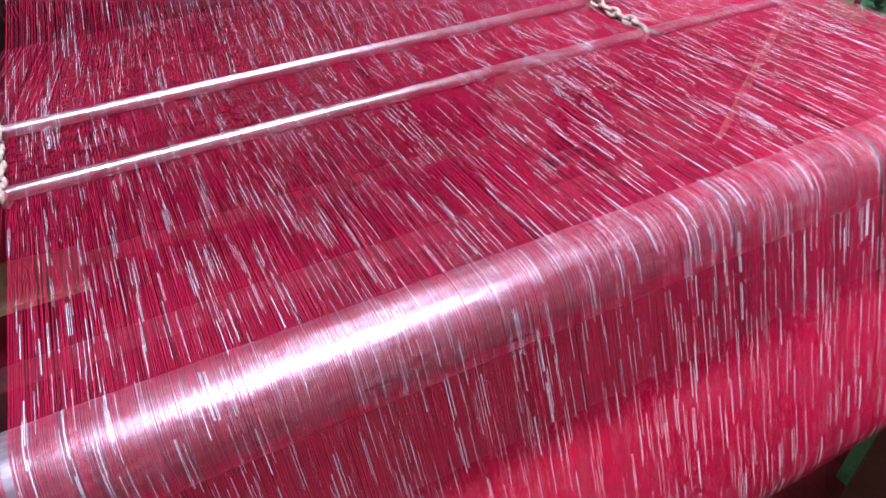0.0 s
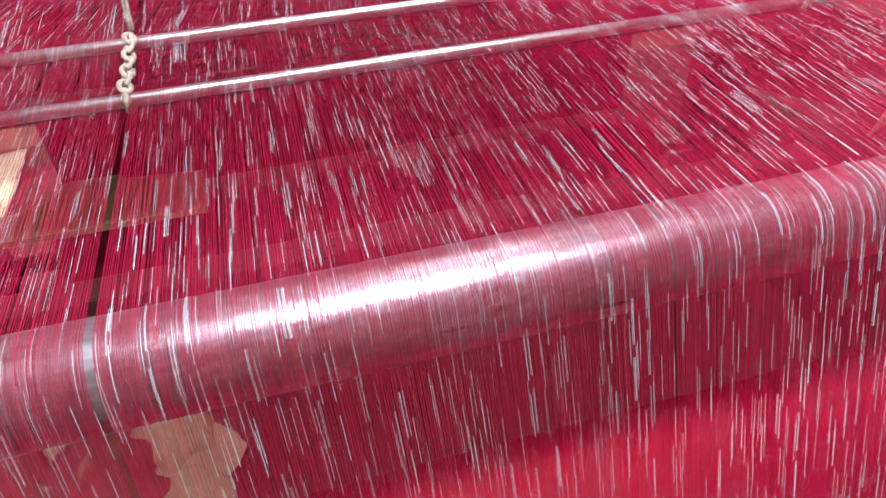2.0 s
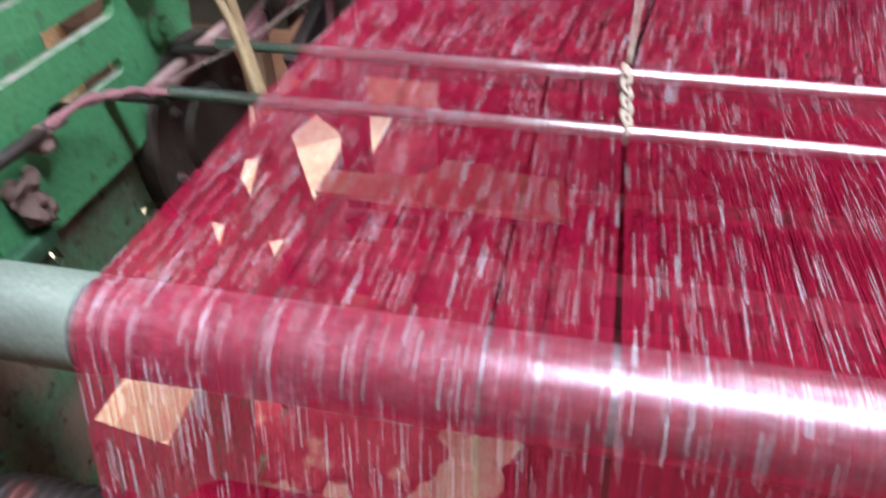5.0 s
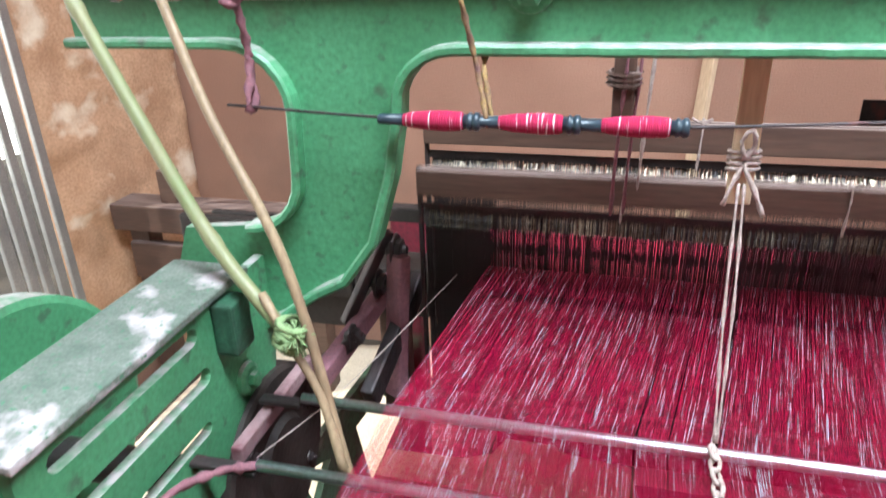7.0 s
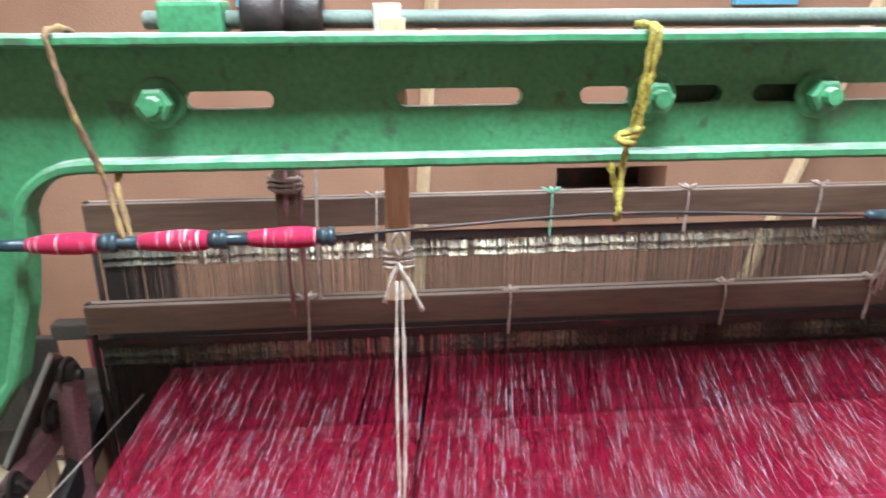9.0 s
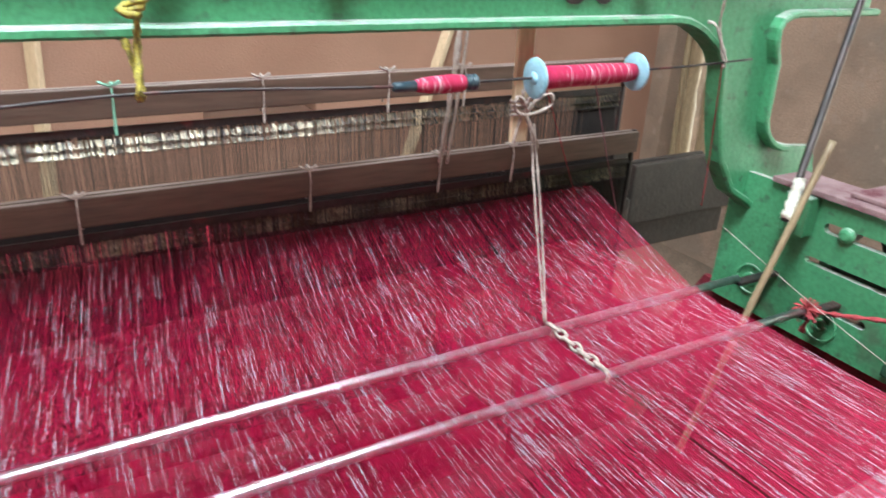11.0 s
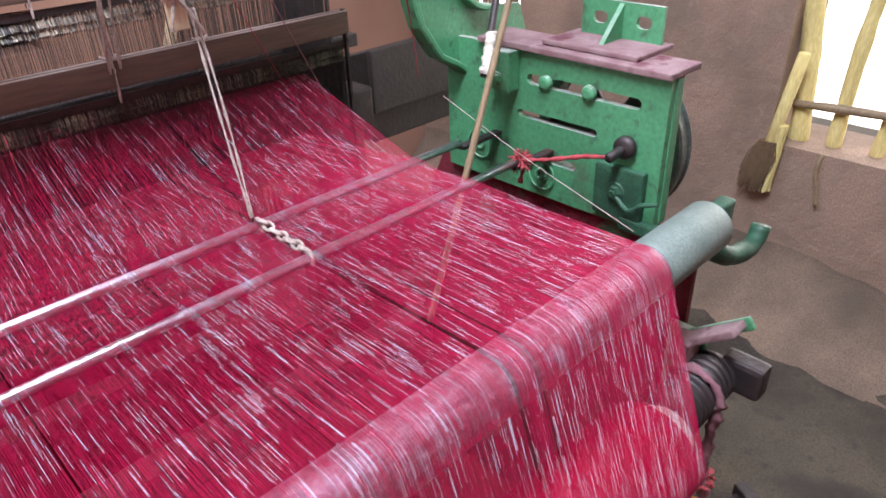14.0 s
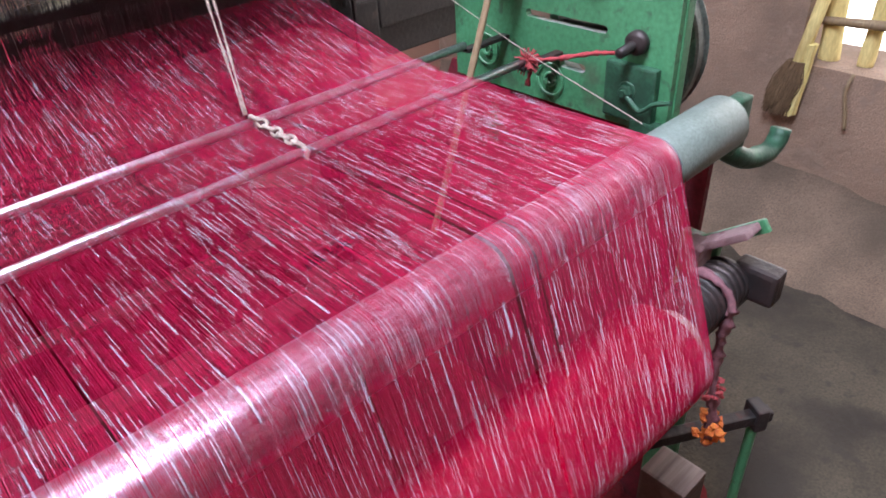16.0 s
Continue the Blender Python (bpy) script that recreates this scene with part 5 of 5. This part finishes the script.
# blotchy brown, darker than the wall and lighter than the floor
tagged(link("wall_foot", bm, material("brown_mud_foot", (0.27, 0.185, 0.135), (0.12, 0.088, 0.064), 0.97, 0, 4, 0.8, 200, stain=(0.06, 0.047, 0.036), stain_at=0.55, lump=2.5), smooth=True), "rounded mud foot where the wall meets the floor", "wall", kind="structure")

# lumpy mud pier at the end of the left opening
bm = bmesh.new()
cols, heights = 26, 120
grid = []
for i in range(cols + 1):
    u = i / cols
    line = []
    for j in range(heights + 1):
        z = -0.05 + 2.94 * j / heights
        p = Vector((-2.17 + 0.16 * u, 1.475 + 0.53 * u, z))
        d = 0.035 * noise.noise(p * 5) + 0.02 * noise.noise(p * 14 + Vector((3, 0, 0))) + 0.008 * noise.noise(p * 40)
        line.append(bm.verts.new(p + Vector((0.75, -0.6, 0)) * (0.05 + d)))
    grid.append(line)
for a, b in zip(grid, grid[1:]):
    for j in range(heights):
        bm.faces.new((a[j], b[j], b[j + 1], a[j + 1]))
ext = bmesh.ops.extrude_face_region(bm, geom=bm.faces[:])
bmesh.ops.translate(bm, vec=(-0.09, 0.04, 0), verts=[g for g in ext["geom"] if isinstance(g, bmesh.types.BMVert)])
bmesh.ops.recalc_face_normals(bm, faces=bm.faces[:])
tagged(link("wall_pier", bm, material("raw_orange_mud", (0.55, 0.33, 0.20), (0.42, 0.23, 0.13), 0.97, 0, 9, 0.6, 120, stain=(0.68, 0.55, 0.42), stain_at=0.58), smooth=True), "rough crumbling orange mud wall edge in daylight", "wall", kind="structure")

# wooden bench by the back wall
bench = empty("wooden_bench", "dark old wooden bench beam by the mud wall", "bench")
bm = bmesh.new()
box(bm, -2.03, -1.3, 1.56, 1.68, 0.60, 0.69, 0.006)
part("top", bm, WOOD, bench)
bm = bmesh.new()
box(bm, -2.0, -1.3, 1.58, 1.62, 0.42, 0.55, 0.006)
part("apron", bm, WOOD, bench)
for x in (-1.97, -1.36):
    bm = bmesh.new()
    box(bm, x - 0.035, x + 0.035, 1.6, 1.67, 0.0, 0.6, 0.005)
    part("leg", bm, WOOD, bench)
bm = bmesh.new()
box(bm, -1.86, -1.80, 1.6, 1.64, 0.69, 0.80, 0.006)
part("peg", bm, WOOD, bench)

# slatted shutter in the left opening
shutter = empty("slat_shutter", "grey upright shutter boards with bright gaps between", "shutter")
for k in range(5):
    bm = bmesh.new()
    y = 1.19 + 0.052 * k
    box(bm, -2.10, -2.085, y, y + 0.034 - 0.004 * (k % 3), 0.02, 1.9, 0.003)
    part("board", bm, TIN, shutter)

# windows of the right wall ------------------------------------------------------------------------
GLOW = bpy.data.materials.new("bright_daylight")
GLOW.use_nodes = True
GLOW.node_tree.nodes["Principled BSDF"].inputs["Emission Color"].default_value = (1, 0.97, 0.88, 1)
GLOW.node_tree.nodes["Principled BSDF"].inputs["Emission Strength"].default_value = 4.5
bm = bmesh.new()
box(bm, 4.2, 4.25, -4, 5, -0.5, 4)
tagged(link("backdrop", bm, GLOW), "overexposed bright daylight outside the windows", "backdrop", kind="structure")
bm = bmesh.new()
box(bm, -5.3, -5.25, -4, 6, -0.3, 2.4)
tagged(link("backdrop", bm, GLOW), "overexposed bright daylight beyond the shutter", "backdrop", kind="structure")
win = empty("window_grille", "window of rough bamboo bars coloured as if sunlit", "window")
# straw colour raised so the backlit bars read as sunlit
STRAW = material("sunlit_straw", (0.80, 0.68, 0.30), (0.66, 0.52, 0.2), 0.8, 0, 20, 0.3, 200, stretch=(1, 1, 0.2))
for k, (y, dy, r) in enumerate(((0.39, 0.05, 0.03), (0.22, -0.02, 0.022), (0.08, -0.04, 0.018), (-0.06, 0.01, 0.02), (-0.2, 0.02, 0.02), (-0.31, 0, 0.02))):
    bm = bmesh.new()
    tube(bm, spline([(2.24, y - dy, 0.5), (2.23, y - dy * 0.4, 0.85), (2.24, y + dy, 1.25), (2.24, y + dy, 1.58)], 0.05), r, 10, 0, 0.1, k)
    part("bar", bm, STRAW, win, "", True)
bm = bmesh.new()
tube(bm, spline([(2.2, 0.46, 0.64), (2.2, 0.2, 0.66), (2.2, -0.3, 0.68)], 0.05), 0.013, 10, 0, 0.1, 2)
part("rail", bm, BAMBOO, win, "", True)
bm = bmesh.new()
rg = random.Random(6)
for k in range(620):
    a = rg.uniform(0, 2 * math.pi)
    q = rg.random() ** 0.5
    top = Vector((2.12 + 0.02 * math.cos(a) * q, 0.385 + 0.028 * math.sin(a) * q, 0.545))
    low = Vector((2.11 + 0.03 * math.cos(a) * q, 0.415 + 0.042 * math.sin(a) * q, 0.375 + rg.uniform(0, 0.07)))
    tube(bm, [top, top.lerp(low, 0.5) + Vector((0, rg.gauss(0, 0.006), 0)), low], 0.0019, 3)
broom = empty("grass_broom", "brown grass broom hanging at the window post", "broom")
part("bristles", bm, material("broom_grass", (0.20, 0.12, 0.065), (0.13, 0.08, 0.04), 0.9, 0, 60, 0.3, 300), broom)
bm = bmesh.new()
for k in range(160):
    a, q = rg.uniform(0, 2 * math.pi), rg.random() ** 0.5
    tube(bm, [(2.125 + 0.015 * math.cos(a) * q, 0.36 + 0.02 * math.sin(a) * q, 0.60), (2.115, 0.365 + 0.02 * math.sin(a) * q, 0.49), (2.115 + rg.gauss(0, 0.006), 0.372 + 0.012 * math.sin(a) * q + rg.gauss(0, 0.004), 0.375 + rg.uniform(0, 0.06))], 0.0022, 3)
part("straw", bm, STRAW, broom, "pale straw ends")
bm = bmesh.new()
rod(bm, (2.125, 0.385, 0.53), (2.13, 0.345, 0.82), 0.018, 12)
part("handle", bm, STRAW, broom, "pale straw handle", True)
bm = bmesh.new()
tube(bm, spline([(2.15, 0.235, 0.53), (2.135, 0.24, 0.48), (2.135, 0.225, 0.42), (2.135, 0.215, 0.37)], 0.01), 0.006, 8, 0, 0.15, 3)
tagged(link("dry_twig", bm, BAMBOO, smooth=True), "dry curved twig hanging below the window", "twig")
grille = empty("bamboo_screen", "uneven bamboo screen in the corner window", "screen")
rg = random.Random(9)
y = 1.44
k = 0
while y < 1.9:
    w = rg.uniform(0.012, 0.03)
    bm = bmesh.new()
    tube(bm, spline([(2.22 + rg.uniform(-0.02, 0.02), y, 0.5), (2.22, y + rg.gauss(0, 0.008), 1.0), (2.22 + rg.uniform(-0.02, 0.02), y + rg.gauss(0, 0.02), 1.55)], 0.06), w, 9, 0, 0.12, k)
    part("pole", bm, BAMBOO, grille, "", True)
    y += w * 2 + rg.choice((0.0, 0.004, 0.03, 0.045))
    k += 1

# boards and vents on the back wall
for nm, x0, x1, w, z1 in (("leaning_board", 0.66, 1.25, 0.045, 1.55), ("leaning_board", -0.26, -0.16, 0.042, 1.6)):
    A, B = Vector((x0, 1.9, 0.0)), Vector((x1, 1.985, z1))
    bm = bmesh.new()
    m = Matrix.Translation((A + B) / 2) @ (B - A).to_track_quat("Z", "Y").to_matrix().to_4x4()
    box(bm, -w / 2, w / 2, -0.01, 0.01, -(B - A).length / 2, (B - A).length / 2, 0.003, m)
    tagged(link(nm, bm, PALE), "pale bare wooden board leaning on the mud wall", "board", "leaning boards")
BLUE = material("blue_paint", (0.16, 0.42, 0.62), (0.13, 0.36, 0.54), 0.5, 0, 20, 0.15, 200)
for x in (-0.73, 0.76):
    v = empty("wall_vent", "small light blue painted wall vent with bars", "vent", "wall vents")
    bm = bmesh.new()
    plate(bm, [rect(x, x + 0.2, 1.49, 1.72), rect(x + 0.022, x + 0.178, 1.515, 1.695)], "y", 1.975, 1.999)
    part("frame", bm, BLUE, v)
    bm = bmesh.new()
    box(bm, x + 0.02, x + 0.18, 1.992, 1.998, 1.51, 1.70)
    part("backing", bm, NAVY, v)
    for k in range(5):
        bm = bmesh.new()
        rod(bm, (x + 0.045 + 0.028 * k, 1.985, 1.512), (x + 0.045 + 0.028 * k, 1.985, 1.698), 0.004, 8)
        part("bar", bm, PALEBLUE, v, "", True)


def lift_at(t, sign):
    """Height of a shaft in its cycle of about one second, with a dwell at both ends."""
    return sign * max(-1, min(1, -1.35 * math.cos(2 * math.pi * (t - 9.1) / 0.96))) * 0.06


def jolt_at(t):
    """Degrees by which the warp rises in the short bounce after each beat, two beats to a cycle."""
    u = ((t - 9.1 - 0.20) / 0.48) % 1
    return 0.5 * math.exp(-5 * u) * math.sin(2 * math.pi * u * 2.0)


shaken = [warp, *rods, *chains]
rest_of = {ob.name: ob.matrix_basis.copy() for ob in shaken}


def motions():
    for k, (heald, shed) in enumerate(zip(healds, sheds)):
        sign = 1 if k == 0 else -1
        rows, turns = [], []
        for j in range(321):
            t = j / 20
            z = 0.995 + lift_at(t, sign)
            rows.append((t, pose(0, YH + 0.045 * k, z)))
            turns.append((t, Matrix.Translation((0, 0, math.sin(radians(jolt_at(t))) * YB)) @ pose(0, YB, ZB, math.degrees(math.atan2(z - ZB, YH - YB)))))
        walk(heald, rows)
        walk(shed, turns)
    # the warp, lease rods and chains bounce about the back roller at every beat
    pivot = Matrix.Translation((0, ROLL_Y, ROLL_Z))
    beats = [(j / 20, jolt_at(j / 20)) for j in range(321)]
    for ob in shaken:
        walk(ob, [(t, pivot @ pose(0, 0, 0, a) @ pivot.inverted() @ rest_of[ob.name]) for t, a in beats])
    # the leaning poles sway as the loom shakes
    walk(brown_pole, [(t, pose(x, 0, 0)) for t, x in ((0, 0), (7.0, 0), (7.3, 0), (7.5, 0.034), (7.8, -0.026), (8.0, 0), (8.3, 0), (16, 0))])
    for ob in (green_pole, thin_pole, binding):
        walk(ob, [(t, pose(x, 0, 0)) for t, x in ((0, 0), (7.0, 0), (7.3, 0), (7.5, -0.045), (8.0, -0.052), (8.5, -0.052), (16, -0.052))])


motions()
